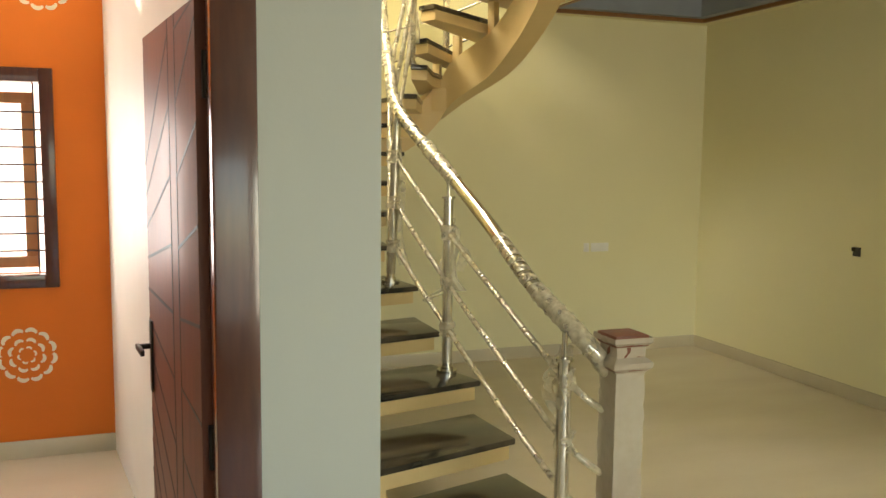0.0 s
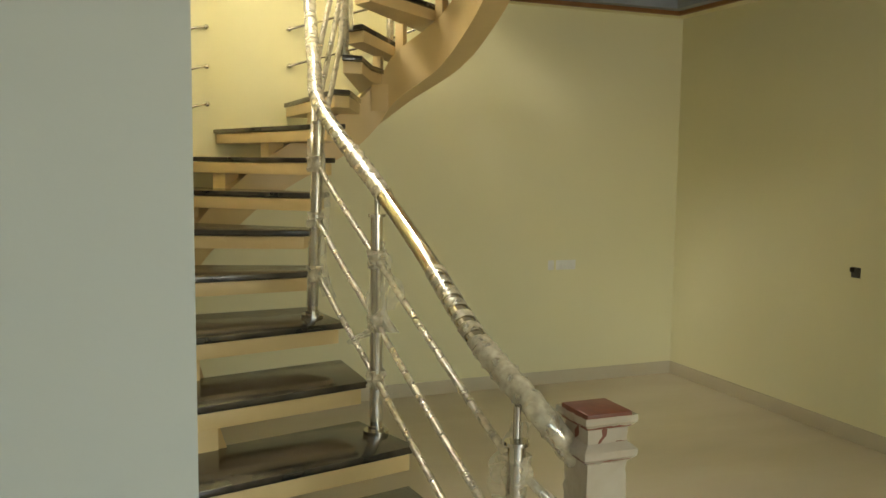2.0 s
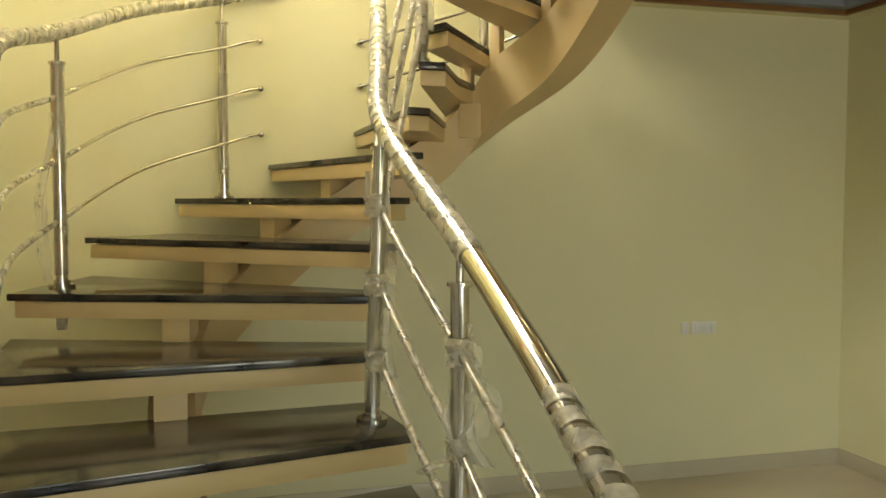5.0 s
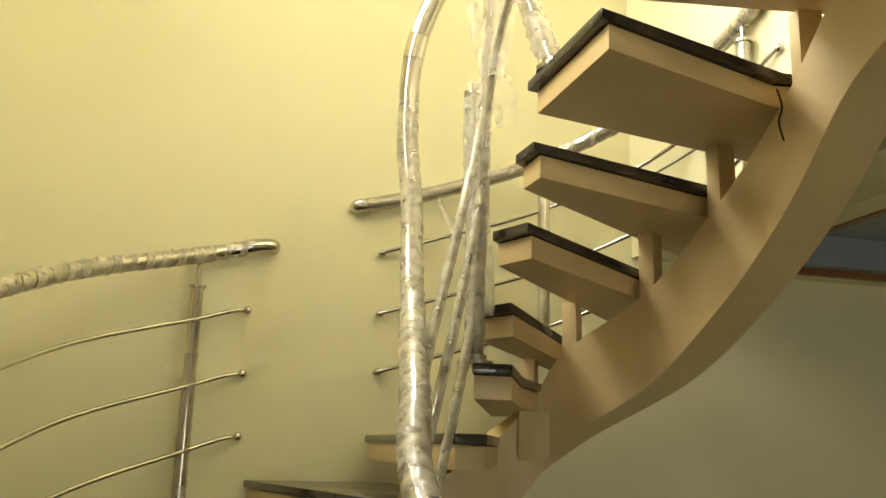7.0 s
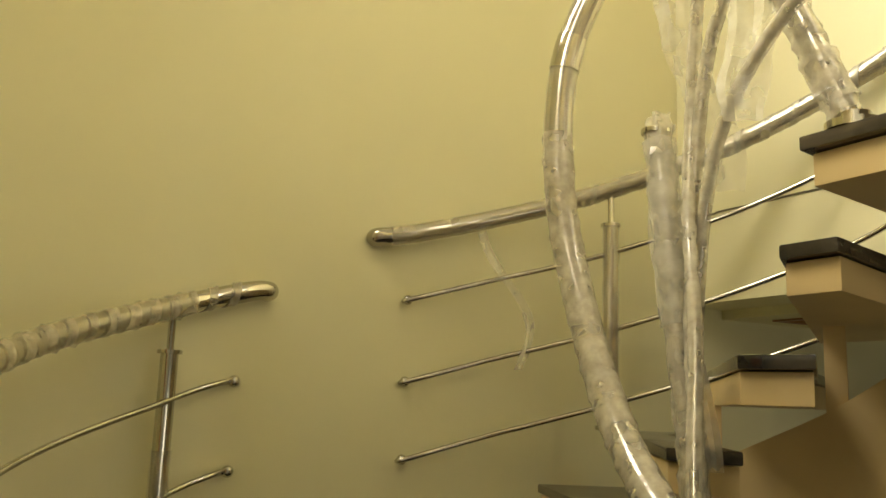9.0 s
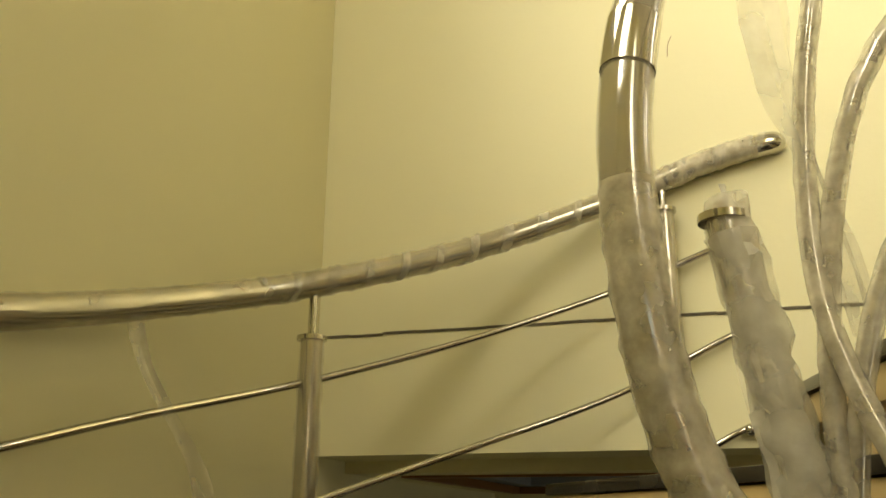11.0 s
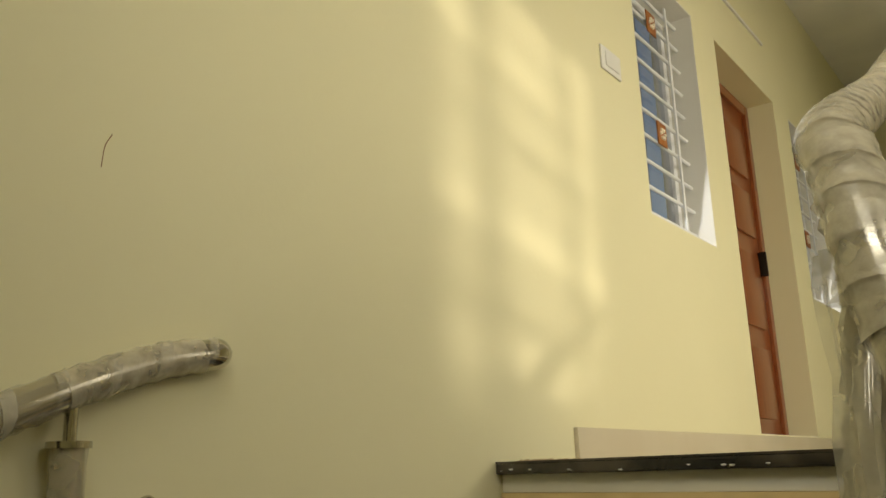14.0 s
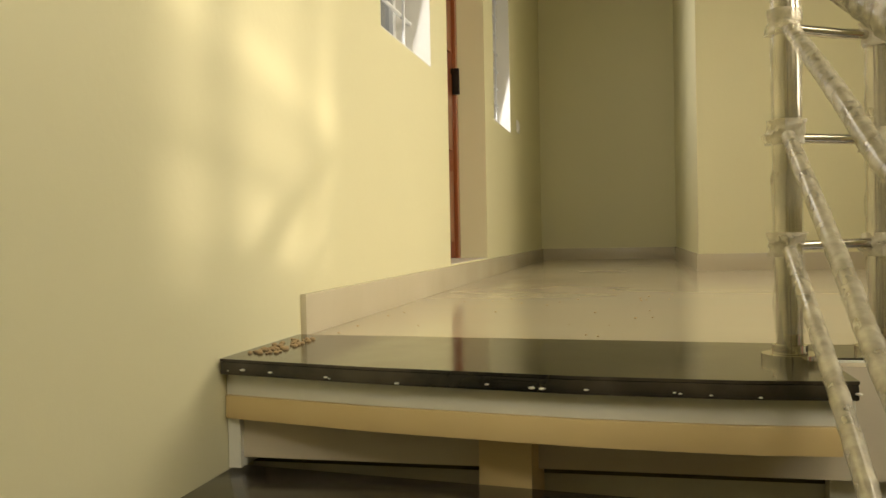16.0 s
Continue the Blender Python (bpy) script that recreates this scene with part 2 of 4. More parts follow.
setting("wall_front", wall_boxes(bmesh.new(), "y", -3.2, -3.0, -1.3, 6.15, FLOOR, 2.98, [(0.3, 2.9, 0.6, 2.4), (3.3, 5.6, 0.6, 2.2)]), "pale", "pale plaster wall with assumed wide windows, out of view")
setting("wall_partition", wall_boxes(bmesh.new(), "y", PART_Y, PART_Y + 0.13, -1.3, 1.75, FLOOR, 2.98, [(0.46, 1.44, FLOOR, 2.14)]), "pale",
        "pale grey-green plaster wall beside the wooden door")
setting("wall_orange", wall_boxes(bmesh.new(), "y", 5.31, 5.44, -1.3, 1.10, FLOOR, 2.98, [(-0.15, 0.705, 0.925, 1.968)]), "orange",
        "bright orange painted wall with stencilled flowers and a window")
setting("wall_orange_room_side", prism(bmesh.new(), [(1.45, PART_Y + 0.13), (1.53, PART_Y + 0.13), (1.11, 5.31), (1.03, 5.31)], FLOOR, 2.978), "white", "cream white plaster wall of the orange room")
setting("wall_west", wall_boxes(bmesh.new(), "x", -1.5, -1.3, -3.0, 5.40, FLOOR, 3.15), "white", "plain white plaster wall closing the house")
setting("wall_stairwell_west", wall_boxes(bmesh.new(), "x", 0.75, 0.95, 5.40, BACK, FLOOR, TOP, [(5.45, 6.55, 4.55, 5.9)]), "cream",
        "cream plaster wall of the stairwell with an assumed tall window")
setting("wall_stairwell_return", B(0.75, 1.14, 5.40, 5.402, FLOOR, TOP), "cream", "short cream return of the stairwell wall")
# upper storey
slab = bmesh.new()
box(slab, -1.3, 2.62, -3.0, 4.34, 3.15, LAND)
box(slab, 2.62, SIDE, -2.0, 4.46, 3.15, LAND)
setting("floor_upper", slab, "floor", "polished cream marble floor of the upper hall", "floor")
setting("wall_gallery_west", wall_boxes(bmesh.new(), "x", 0.10, 0.30, 0.62, 5.40, LAND, TOP, [(1.6, 4.4, 4.1, 5.6)]), "cream", "cream plaster wall with an assumed wide window")
setting("wall_gallery_north", B(0.30, 0.75, 5.40, 5.55, 3.15, TOP), "cream", "cream plaster wall beside the stairwell")
setting("wall_upper_jog", B(0.10, 2.71, 0.44, 0.62, LAND, TOP), "cream", "cream plaster wall at the turn of the upper hall")
setting("wall_upper_passage", B(2.57, 2.71, -2.0, 0.44, LAND, TOP), "cream", "cream plaster wall of the upper passage")
setting("wall_upper_end", B(2.57, SIDE + 0.23, -2.2, -2.0, LAND, TOP), "cream", "cream plaster wall at the end of the upper passage")
setting("ceiling_upper", B(0.1, SIDE + 0.3, -2.3, BACK + 0.2, TOP, TOP + 0.15), "ceiling", "plain off-white ceiling over the stairwell", "ceiling")
setting("roof_terrace_slab", B(SIDE + 0.23, 6.15, -3.0, BACK + 0.2, 2.98, 3.15), "render", "flat slab outside the upper door", "roof")
setting("ceiling_hall", B(-1.5, 2.62, -3.2, 4.34, 2.98, 3.148), "ceiling", "plain white ceiling over the hall", "ceiling")
# ceiling takes the cove's blue-grey to darken it as if in shade
low = bmesh.new()
box(low, SIDE + 0.22, RIGHT, -3.0, BACK, 2.93, 2.978)
setting("ceiling_living", low, "cove", "false ceiling of the living room, its shade put into blue-grey colour", "ceiling")
entry = B(2.62, SIDE, -3.0, 3.70, 2.98, 3.148)
box(entry, 2.62, SIDE, 3.70, 4.298, 3.06, 3.148)
setting("ceiling_entry", entry, "ceiling", "white ceiling below the upper landing", "ceiling")
# dropped border of the false ceiling: soffit, cove and brown trim
x0, x1, y0, y1 = SIDE + 0.22, RIGHT, -3.0, BACK
ring, cove, trims = bmesh.new(), bmesh.new(), bmesh.new()
W = 0.13
for a in ((x1 - W, x1, y0, y1), (x0, x1 - W, y1 - W, y1), (x0, x0 + W, y0, y1 - W), (x0 + W, x1 - W, y0, y0 + W)):
    box(ring, *a, 2.765, 2.93)
for a in ((x1 - W - 0.10, x1 - W, y0 + W, y1 - W), (x0 + W, x1 - W - 0.10, y1 - W - 0.10, y1 - W), (x0 + W, x0 + W + 0.10, y0 + W, y1 - W - 0.10)):
    box(cove, *a, 2.79, 2.93)
for a in ((x1 - W - 0.03, x1 - W, y0 + W, y1 - W), (x0 + W, x1 - W - 0.03, y1 - W - 0.03, y1 - W), (x0 + W, x0 + W + 0.03, y0 + W, y1 - W - 0.03)):
    box(trims, *a, 2.758, 2.788)
setting("ceiling_border", ring, "cream", "cream dropped border of the false ceiling", "ceiling")
setting("ceiling_cove", cove, "cove", "blue-grey recessed cove of the false ceiling", "ceiling")
setting("trim_ceiling", trims, "trim", "thin brown wooden trim round the ceiling tray", "trim")

# skirtings
for name, a in (("baseboard_back", (1.14, RIGHT, BACK - 0.012, BACK, FLOOR, 0.0)), ("baseboard_right", (RIGHT - 0.012, RIGHT, -3.0, BACK - 0.012, FLOOR, 0.0)),
                ("baseboard_orange", (-1.3, 1.05, 5.298, 5.31, FLOOR, 0.0)), ("baseboard_partition", (1.47, 1.75, PART_Y - 0.012, PART_Y, FLOOR, 0.0)),
                ("baseboard_passage", (2.71, 2.722, -2.0, 0.62, LAND, LAND + 0.105)), ("baseboard_jog", (0.3, 2.722, 0.62, 0.632, LAND, LAND + 0.105)),
                ("baseboard_end", (2.722, SIDE - 0.016, -2.0, -1.988, LAND, LAND + 0.105)), ("baseboard_landing", (SIDE - 0.016, SIDE, -2.0, 4.06, LAND, LAND + 0.105))):
    setting(name, B(*a), "skirting", "grey-beige tile skirting along the wall", "baseboard", bevel=0.002)

# crack along the beam below the upper wall
crk = bmesh.new()
pts = [Vector((SIDE - 0.001, BACK - 0.3 * i * 0.33, 3.13 + 0.004 * noise.noise(Vector((i * 1.7, 0, 0))))) for i in range(20)]
for a, b in zip(pts, pts[1:]):
    box(crk, SIDE - 0.003, SIDE + 0.001, min(a.y, b.y), max(a.y, b.y), a.z - 0.004, a.z + 0.003)
setting("crack", crk, "crack", "thin dark plaster crack along the beam", "crack")

# ---------------------------------------------------------------- the stair
INNER = [(2.79, 3.22), (2.735, 3.54), (2.70, 3.87), (2.60, 4.18), (2.595, 4.52), (2.54, 4.90), (2.56, 5.08), (2.62, 5.20), (2.69, 5.30),
         (2.72, 5.33), (2.76, 5.36), (2.80, 5.36), (2.867, 5.588), (2.857, 5.385), (2.897, 5.316), (2.917, 5.28), (2.88, 5.03), (2.80, 4.66)]
OUTER = [(1.52, 2.85), (1.49, 3.18), (1.45, 3.57), (1.40, 3.89), (1.35, 4.23), (1.30, 4.79), (1.26, 5.50), (1.44, 6.19), (1.815, 6.60),
         (2.29, 6.69), (2.74, 6.63), (3.25, 6.62), (3.48, 6.50), (3.68, 6.34), (3.90, 6.05), (3.935, 5.50), (3.935, 4.87), (3.935, 4.51)]
# winders have a blunt inner end and a rear edge of their own
REAR = {9: [(2.82, 5.36), (2.86, 6.66)], 10: [(2.85, 5.38), (3.32, 6.60)], 11: [(2.91, 5.36), (3.08, 5.75), (3.55, 6.46)],
        12: [(2.935, 5.449), (3.431, 6.21), (3.68, 6.36)], 13: [(2.912, 5.257), (3.56, 5.78), (3.92, 6.02)],
        14: [(2.905, 5.198), (3.51, 5.38), (3.935, 5.46)], 15: [(2.935, 4.846), (3.53, 5.02), (3.935, 4.98)]}
BEAM = {11: (3.13, 6.02), 12: (3.17, 6.10), 13: (3.27, 5.95), 14: (3.44, 5.70), 15: (3.53, 5.40), 16: (3.54, 4.98), 17: (3.36, 4.535)}
RISE = [0.18 * (k + 1) for k in range(14)] + [2.72, 2.92, 3.13, LAND]
INNER, OUTER = [Vector(p) for p in INNER], [Vector(p) for p in OUTER]

stair = thing("staircase", (2.1, 3.1, FLOOR), "curved stair of black granite treads on one beige central beam", "staircase")


def tread_polygon(k, grow):
    """Outline of tread k, which laps under the next; grow: how far the granite stands out."""
    lap = 0.07
    i0, o0, i1, o1 = INNER[k], OUTER[k], INNER[k + 1], OUTER[k + 1]
    across = (i0 - o0).normalized()
    back_in, back_out = (i1 - i0), (o1 - o0)
    i1 = i1 + back_in.normalized() * lap if back_in.length > 0.02 else i1
    o1 = o1 + back_out.normalized() * lap
    if (i1 - i0).length < 0.11:
        i1 = i0 + (i1 - i0).normalized() * 0.11
    mid = (i0 + o0 + i1 + o1) / 4
    poly = [o0, i0, *[Vector(p) for p in REAR[k]]] if k in REAR else [o0, i0, i1, o1]
    out = []
    for p in poly:
        d = p - mid
        q = p - d.normalized() * (0.028 if not grow else 0.0)
        q.x, q.y = min(q.x, SIDE - 0.003), min(q.y, BACK - 0.003)
        out.append((q.x, q.y))
    return ccw(out)


for k in range(17):
    top = RISE[k]
    slab_part = part("tread", prism(bmesh.new(), tread_polygon(k, False), top - 0.092, top - 0.03), "beige", stair, bevel=0.003)
    part("granite_top", prism(bmesh.new(), tread_polygon(k, True), top - 0.027, top), "granite", slab_part, "polished black granite slab", bevel=0.004)

# central beam and the short posts on it that carry the treads
MIDS = [Vector(BEAM[k]) if k in BEAM else INNER[k].lerp(OUTER[k], 0.54) for k in range(18)]
LINE = {12: (3.22, 6.08), 13: (3.48, 5.80), 14: (3.57, 5.45), 15: (3.58, 5.12), 16: (3.56, 4.82), 17: (3.52, 4.55)}
TRACK = [Vector(LINE[k]) if k in LINE else MIDS[k] for k in range(18)]
centre = []
for k in range(18):
    nxt = TRACK[min(k + 1, 17)]
    p = TRACK[k].lerp(nxt, 0.45)
    centre.append(Vector((p.x, p.y, RISE[k] - 0.225)))
first = Vector((MIDS[0].x - 0.02, MIDS[0].y - 0.1, -0.2))
line = spline([first] + centre[:-1] + [Vector((3.52, 4.42, LAND - 0.36))], 6)
beam = bmesh.new()
rings = []
for i, p in enumerate(line):
    d = line[min(i + 1, len(line) - 1)] - line[max(i - 1, 0)]
    side = Vector((d.y, -d.x, 0)).normalized() * 0.075
    rise = min(max((i - 60) / 18, 0.0), 1.0, (len(line) - 1 - i) / 14 - 0.4)      # the upper flight sits deeper in the treads
    z1, z0 = max(p.z + 0.10 + 0.05 * rise, FLOOR + 0.02), max(p.z - 0.150 + 0.01 * rise, FLOOR)
    rings.append([beam.verts.new(v) for v in ((p.x - side.x, p.y - side.y, z0), (p.x + side.x, p.y + side.y, z0),
                                               (p.x + side.x, p.y + side.y, z1), (p.x - side.x, p.y - side.y, z1))])
for u, v in zip(rings, rings[1:]):
    for i in range(4):
        beam.faces.new((u[i], u[(i + 1) % 4], v[(i + 1) % 4], v[i]))
beam.faces.new(rings[0][::-1])
beam.faces.new(rings[-1])
part("stringer_beam", beam, "beige", stair, "curved beige painted concrete beam", smooth=True)
for k in range(18):
    p = MIDS[k]
    along = (OUTER[k] - INNER[k]).normalized()
    away = Vector((along.y, -along.x))
    if away.dot(MIDS[min(k + 1, 17)] - MIDS[max(k - 1, 0)]) < 0:
        away = -away
    a, thick = (0.052, 0.10) if k < 12 or k == 17 else (0.032, 0.05)
    q = p + away * 0.03
    poly = [q + along * a, q - along * a, q - along * a + away * thick, q + along * a + away * thick]
    base = max(RISE[k] - (0.25 if k in (11, 12) else 0.30), FLOOR)
    part("riser_post", prism(bmesh.new(), ccw([(v.x, v.y) for v in poly]), base, RISE[k] - 0.09 if k < 17 else LAND - 0.121), "beige", stair, bevel=0.0015)

# landing edge: granite nosing, pale face and beige beam
landing = thing("landing_edge", (3.4, 4.5, LAND - 0.2), "landing edge of black granite over a pale and beige beam", "landing")
FRONT = [(SIDE - 0.003, 4.505), (3.60, 4.585), (3.215, 4.647), (2.95, 4.665), (2.77, 4.655)]      # bowed front edge of the landing


def edge_strip(inset, back, x_end):
    """Outline under the bowed landing edge, set back from it."""
    return ccw([(max(x, x_end), y - inset) for x, y in FRONT] + [(x_end, back + 0.11), (SIDE - 0.003, back)])


part("granite_nosing", prism(bmesh.new(), edge_strip(0.0, 4.081, 2.77), LAND + 0.0005, LAND + 0.006), "granite", landing, "polished black granite strip")
part("granite_strip", prism(bmesh.new(), [(0.3, 4.22), (2.7695, 4.20), (2.7695, 4.395), (0.3, 4.395)], LAND + 0.0005, LAND + 0.006), "granite", landing, "granite strip along the gallery edge")
nose = part("nosing_edge", prism(bmesh.new(), edge_strip(0.0, 4.40, 2.77), LAND - 0.026, LAND), "granite", landing, "chipped granite front edge", bevel=0.004)
chips = bmesh.new()
random.seed(11)
for n in range(16):
    u = random.random()
    seg = min(int(u * 4), 3)
    a, b = Vector(FRONT[seg]), Vector(FRONT[seg + 1])
    c = a.lerp(b, u * 4 - seg)
    ball(chips, Vector((c.x, c.y + 0.001, LAND - 0.022 + 0.008 * random.random())), 0.0025 + 0.004 * random.random(), 0.4)
tagged(part("chipping", chips, "patch", nose), "pale chipped spots along the lower arris", kind="stuff")
part("edge_face", prism(bmesh.new(), edge_strip(0.028, 4.30, 2.72), LAND - 0.072, LAND - 0.0265), "patch", landing, "pale overpainted band", bevel=0.002)
part("edge_beam", prism(bmesh.new(), edge_strip(0.020, 4.34, 2.79), LAND - 0.120, LAND - 0.0725), "beige", landing, "beige beam with paint runs", bevel=0.003)
part("ledge_wall", B(2.622, SIDE - 0.003, 4.30, 4.36, 3.05, LAND - 0.121), "patch", landing, "pale beam face behind the last step")
part("ledge_line", B(2.622, SIDE - 0.003, 4.36, 4.369, LAND - 0.238, LAND - 0.231), "crack", landing, "dark joint line")
part("side_cheek", prism(bmesh.new(), [(SIDE - 0.03, 4.36), (SIDE - 0.003, 4.36), (SIDE - 0.003, 4.475), (SIDE - 0.03, 4.475)], RISE[16] + 0.001, LAND - 0.1205), "patch", landing, "pale plaster return at the wall")
setting("gallery_edge", B(0.3, 2.765, 4.371, 4.41, 2.98, LAND + 0.002), "patch", "pale painted edge of the upper floor", "slab edge")

# ---------------------------------------------------------------- railings


def post(parent, foot, cap_z, rail_z, lean=(0, 0), wrapped=0.0, seed=0.0):
    x, y, z = foot
    top = (x + lean[0], y + lean[1])
    shaft = part("post", tube(bmesh.new(), [(x, y, z + 0.012), (*top, cap_z)], 0.0235, 16), "steel", parent, smooth=True)
    part("flange", tube(tube(bmesh.new(), [(x, y, z), (x, y, z + 0.014)], 0.05, 20), [(x, y, z + 0.0145), (x, y, z + 0.03)], 0.031, 18), "steel", shaft, smooth=True)
    part("collar", tube(bmesh.new(), [(*top, cap_z), (*top, cap_z + 0.01)], 0.033, 18), "steel", shaft, smooth=True)
    part("stem", tube(bmesh.new(), [(*top, cap_z + 0.01), (*top, rail_z - 0.022)], 0.010, 10), "steel", shaft, smooth=True)
    if wrapped:
        n = 26
        a, b = Vector((x, y, z + 0.05)), Vector((*top, z + 0.05 + (cap_z - z - 0.05) * wrapped))
        part("film_wrap", tube(bmesh.new(), [a.lerp(b, t / n) for t in range(n + 1)], 0.027, 12, 0.006, 0.002, seed, False), "clear_film", shaft, "clinging clear film", smooth=True)
    return shaft


def sub(path, a, b):
    """The stretch of a sampled path between the shares a and b of its length."""
    acc = [0.0]
    for p, q in zip(path, path[1:]):
        acc.append(acc[-1] + (q - p).length)
    total, out = acc[-1], []
    n = max(int((b - a) * total / 0.012), 4)
    for s in range(n + 1):
        w = (a + (b - a) * s / n) * total
        j = max(i for i, v in enumerate(acc) if v <= w + 1e-9)
        j = min(j, len(path) - 2)
        out.append(path[j].lerp(path[j + 1], (w - acc[j]) / max(acc[j + 1] - acc[j], 1e-6)))
    return out


def wrap(parent, path, a, b, r, material="film", crumple=0.007, ridge=0.004, seed=0.0):
    return part("film_wrap", tube(bmesh.new(), sub(path, a, b), r, 20, crumple, ridge, seed, False), material, parent, "crumpled protective film", smooth=True)


def ribbon(parent, path, a, b, r, pitch=0.075, width=0.045, seed=0.0, material="film"):
    """A strip of film wound round a rail in overlapping turns, with the steel left bare between them."""
    line = sub(path, a, b)
    step = sum((q - p).length for p, q in zip(line, line[1:])) / (len(line) - 1)
    bm, seg, rows = bmesh.new(), 14, []
    turns = (len(line) - 1) * step / pitch
    for i in range(int(turns * seg) + 1):
        ang, row = 2 * math.pi * i / seg, []
        wide = width * (0.8 + 0.5 * noise.noise(Vector((i * 0.09, seed, 0))))
        for v in range(4):
            w = (i / seg * pitch + (v / 3 - 0.5) * wide) / step
            j = min(max(int(w), 0), len(line) - 2)
            c = line[j].lerp(line[j + 1], min(max(w - j, 0.0), 1.0))
            ahead = (line[j + 1] - line[j]).normalized()
            side = ahead.cross(Vector((0.31, 0.2, 0.93))).normalized()
            top = side.cross(ahead)
            q = r + 0.0012 + 0.0022 * abs(noise.noise(Vector((i * 0.31, v * 1.7, seed)))) + (0.0012 if v in (0, 3) else 0.0)
            row.append(bm.verts.new(c + q * (math.cos(ang) * side + math.sin(ang) * top)))
        rows.append(row)
    for p, q in zip(rows, rows[1:]):
        for v in range(3):
            bm.faces.new((p[v], p[v + 1], q[v + 1], q[v]))
    return part("film_ribbon", bm, material, parent, "spiral strip of cream film", smooth=True)


def drape(parent, top, bottom, width, seed, material="thin_film", sway=0.05):
    """A loose ragged strip of film hanging between two points."""
    bm = bmesh.new()
    top, bottom = Vector(top), Vector(bottom)
    side = Vector((0.75, -0.65, 0)).normalized()
    n, m, rows = 22, 6, []
    for i in range(n + 1):
        t = i / n
        c = top.lerp(bottom, t) + sway * math.sin(t * 5 + seed) * side * t
        w = width * (0.55 + 0.6 * abs(noise.noise(Vector((t * 4 + seed, seed, 0)))) + 0.2 * math.sin(t * math.pi))
        row = []
        for j in range(m + 1):
            u = (j / m - 0.5) * w
            fold = 0.018 * noise.noise(Vector((u * 30 + seed, t * 3, seed))) + 0.008 * math.sin(u * 160 + t * 4)
            row.append(bm.verts.new(c + side * u + Vector((0.65, 0.75, 0)) * fold))
        rows.append(row)
    for p, q in zip(rows, rows[1:]):
        for j in range(m):
            bm.faces.new((p[j], p[j + 1], q[j + 1], q[j]))
    return part("loose_film", bm, material, parent, "torn loose strip of clear film", smooth=True)


def knot(parent, p, r, seed, length=0.09, lean=(0.0, 0.0, 1.0)):
    """Film bunched round a joint of bar and post, with a torn tail."""
    p, d = Vector(p), Vector(lean).normalized() * length / 2
    path = [p - d + 2 * d * n / 12 for n in range(13)]
    part("film_knot", tube(bmesh.new(), path, r, 16, r * 0.55, r * 0.2, seed, False), "film", parent, "bunched torn film at the joint", smooth=True)


BARS = (-0.25, -0.50, -0.74)

# outer railing of the first flight, which ends at the back wall
rail_a = thing("lower_outer_railing", (1.40, 5.7, 1.26), "steel stair railing wrapped in film, ending at the back wall", "railing")
pa = [(1.42, 3.95, 1.66), (1.40, 4.6, 1.93), (1.34, 5.15, 2.13), (1.42, 5.72, 2.27), (1.68, 6.27, 2.49), (2.06, 6.60, 2.64), (2.27, 6.655, 2.705), (2.33, 6.675, 2.714), (2.34, BACK, 2.714)]
path_a = spline(pa, 10)
hr = part("handrail", tube(bmesh.new(), path_a, 0.029, 18), "steel", rail_a, smooth=True)
wrap(hr, path_a, 0.0, 0.66, 0.0312, "film", 0.002, 0.003, 1.0)
ribbon(hr, path_a, 0.05, 0.97, 0.030, 0.07, 0.042, 5.5)
wrap(hr, path_a, 0.69, 0.92, 0.0315, "clear_film", 0.004, 0.006, 2.0)
for d in BARS:
    bar_pts = [Vector(p) + Vector((0, 0, d)) for p in pa[:6]] + [Vector((2.20, 6.66, 2.69 + d)), Vector((2.26, BACK, 2.70 + d))]
    bp = spline(bar_pts, 8)
    bar = part("bar", tube(bmesh.new(), bp, 0.0085, 10), "steel", rail_a, smooth=True)
    part("end_ball", ball(bmesh.new(), (2.255, 6.685, 2.70 + d), 0.017), "steel", bar, smooth=True)
    wrap(bar, bp, 0.0, 0.62, 0.0105, "film", 0.004, 0.002, d)
post(rail_a, (1.42, 5.70, RISE[6]), 2.14, 2.27, wrapped=1.0, seed=3)
post(rail_a, (2.06, 6.62, RISE[8]), 2.515, 2.64, wrapped=0.7, seed=4)
post(rail_a, (1.42, 4.05, RISE[3]), 1.58, 1.70, wrapped=0.7, seed=5)
drape(rail_a, (1.40, 5.68, 1.95), (1.36, 5.60, 1.30), 0.07, 2.2)

# outer railing round the corner of the stairwell
rail_b = thing("upper_outer_railing", (3.41, 6.52, 2.16), "steel stair railing spanning the corner between two walls", "railing")
pb = [(2.67, BACK, 2.915), (2.68, 6.675, 2.918), (2.76, 6.65, 2.93), (3.05, 6.61, 3.01), (3.41, 6.47, 3.13), (3.72, 6.19, 3.28), (3.875, 5.86, 3.425), (3.912, 5.60, 3.525), (3.918, 5.45, 3.558), (SIDE, 5.435, 3.562)]
path_b = spline(pb, 10)
hr = part("handrail", tube(bmesh.new(), path_b, 0.029, 18), "steel", rail_b, smooth=True)
wrap(hr, path_b, 0.03, 0.30, 0.0305, "clear_film", 0.001, 0.0025, 6.0)
ribbon(hr, path_b, 0.32, 0.985, 0.0305, 0.10, 0.03, 8.5, "thin_film")
wrap(hr, path_b, 0.30, 0.84, 0.0308, "clear_film", 0.0012, 0.003, 6.5)
wrap(hr, path_b, 0.84, 0.97, 0.0312, "film", 0.0015, 0.003, 7.0)
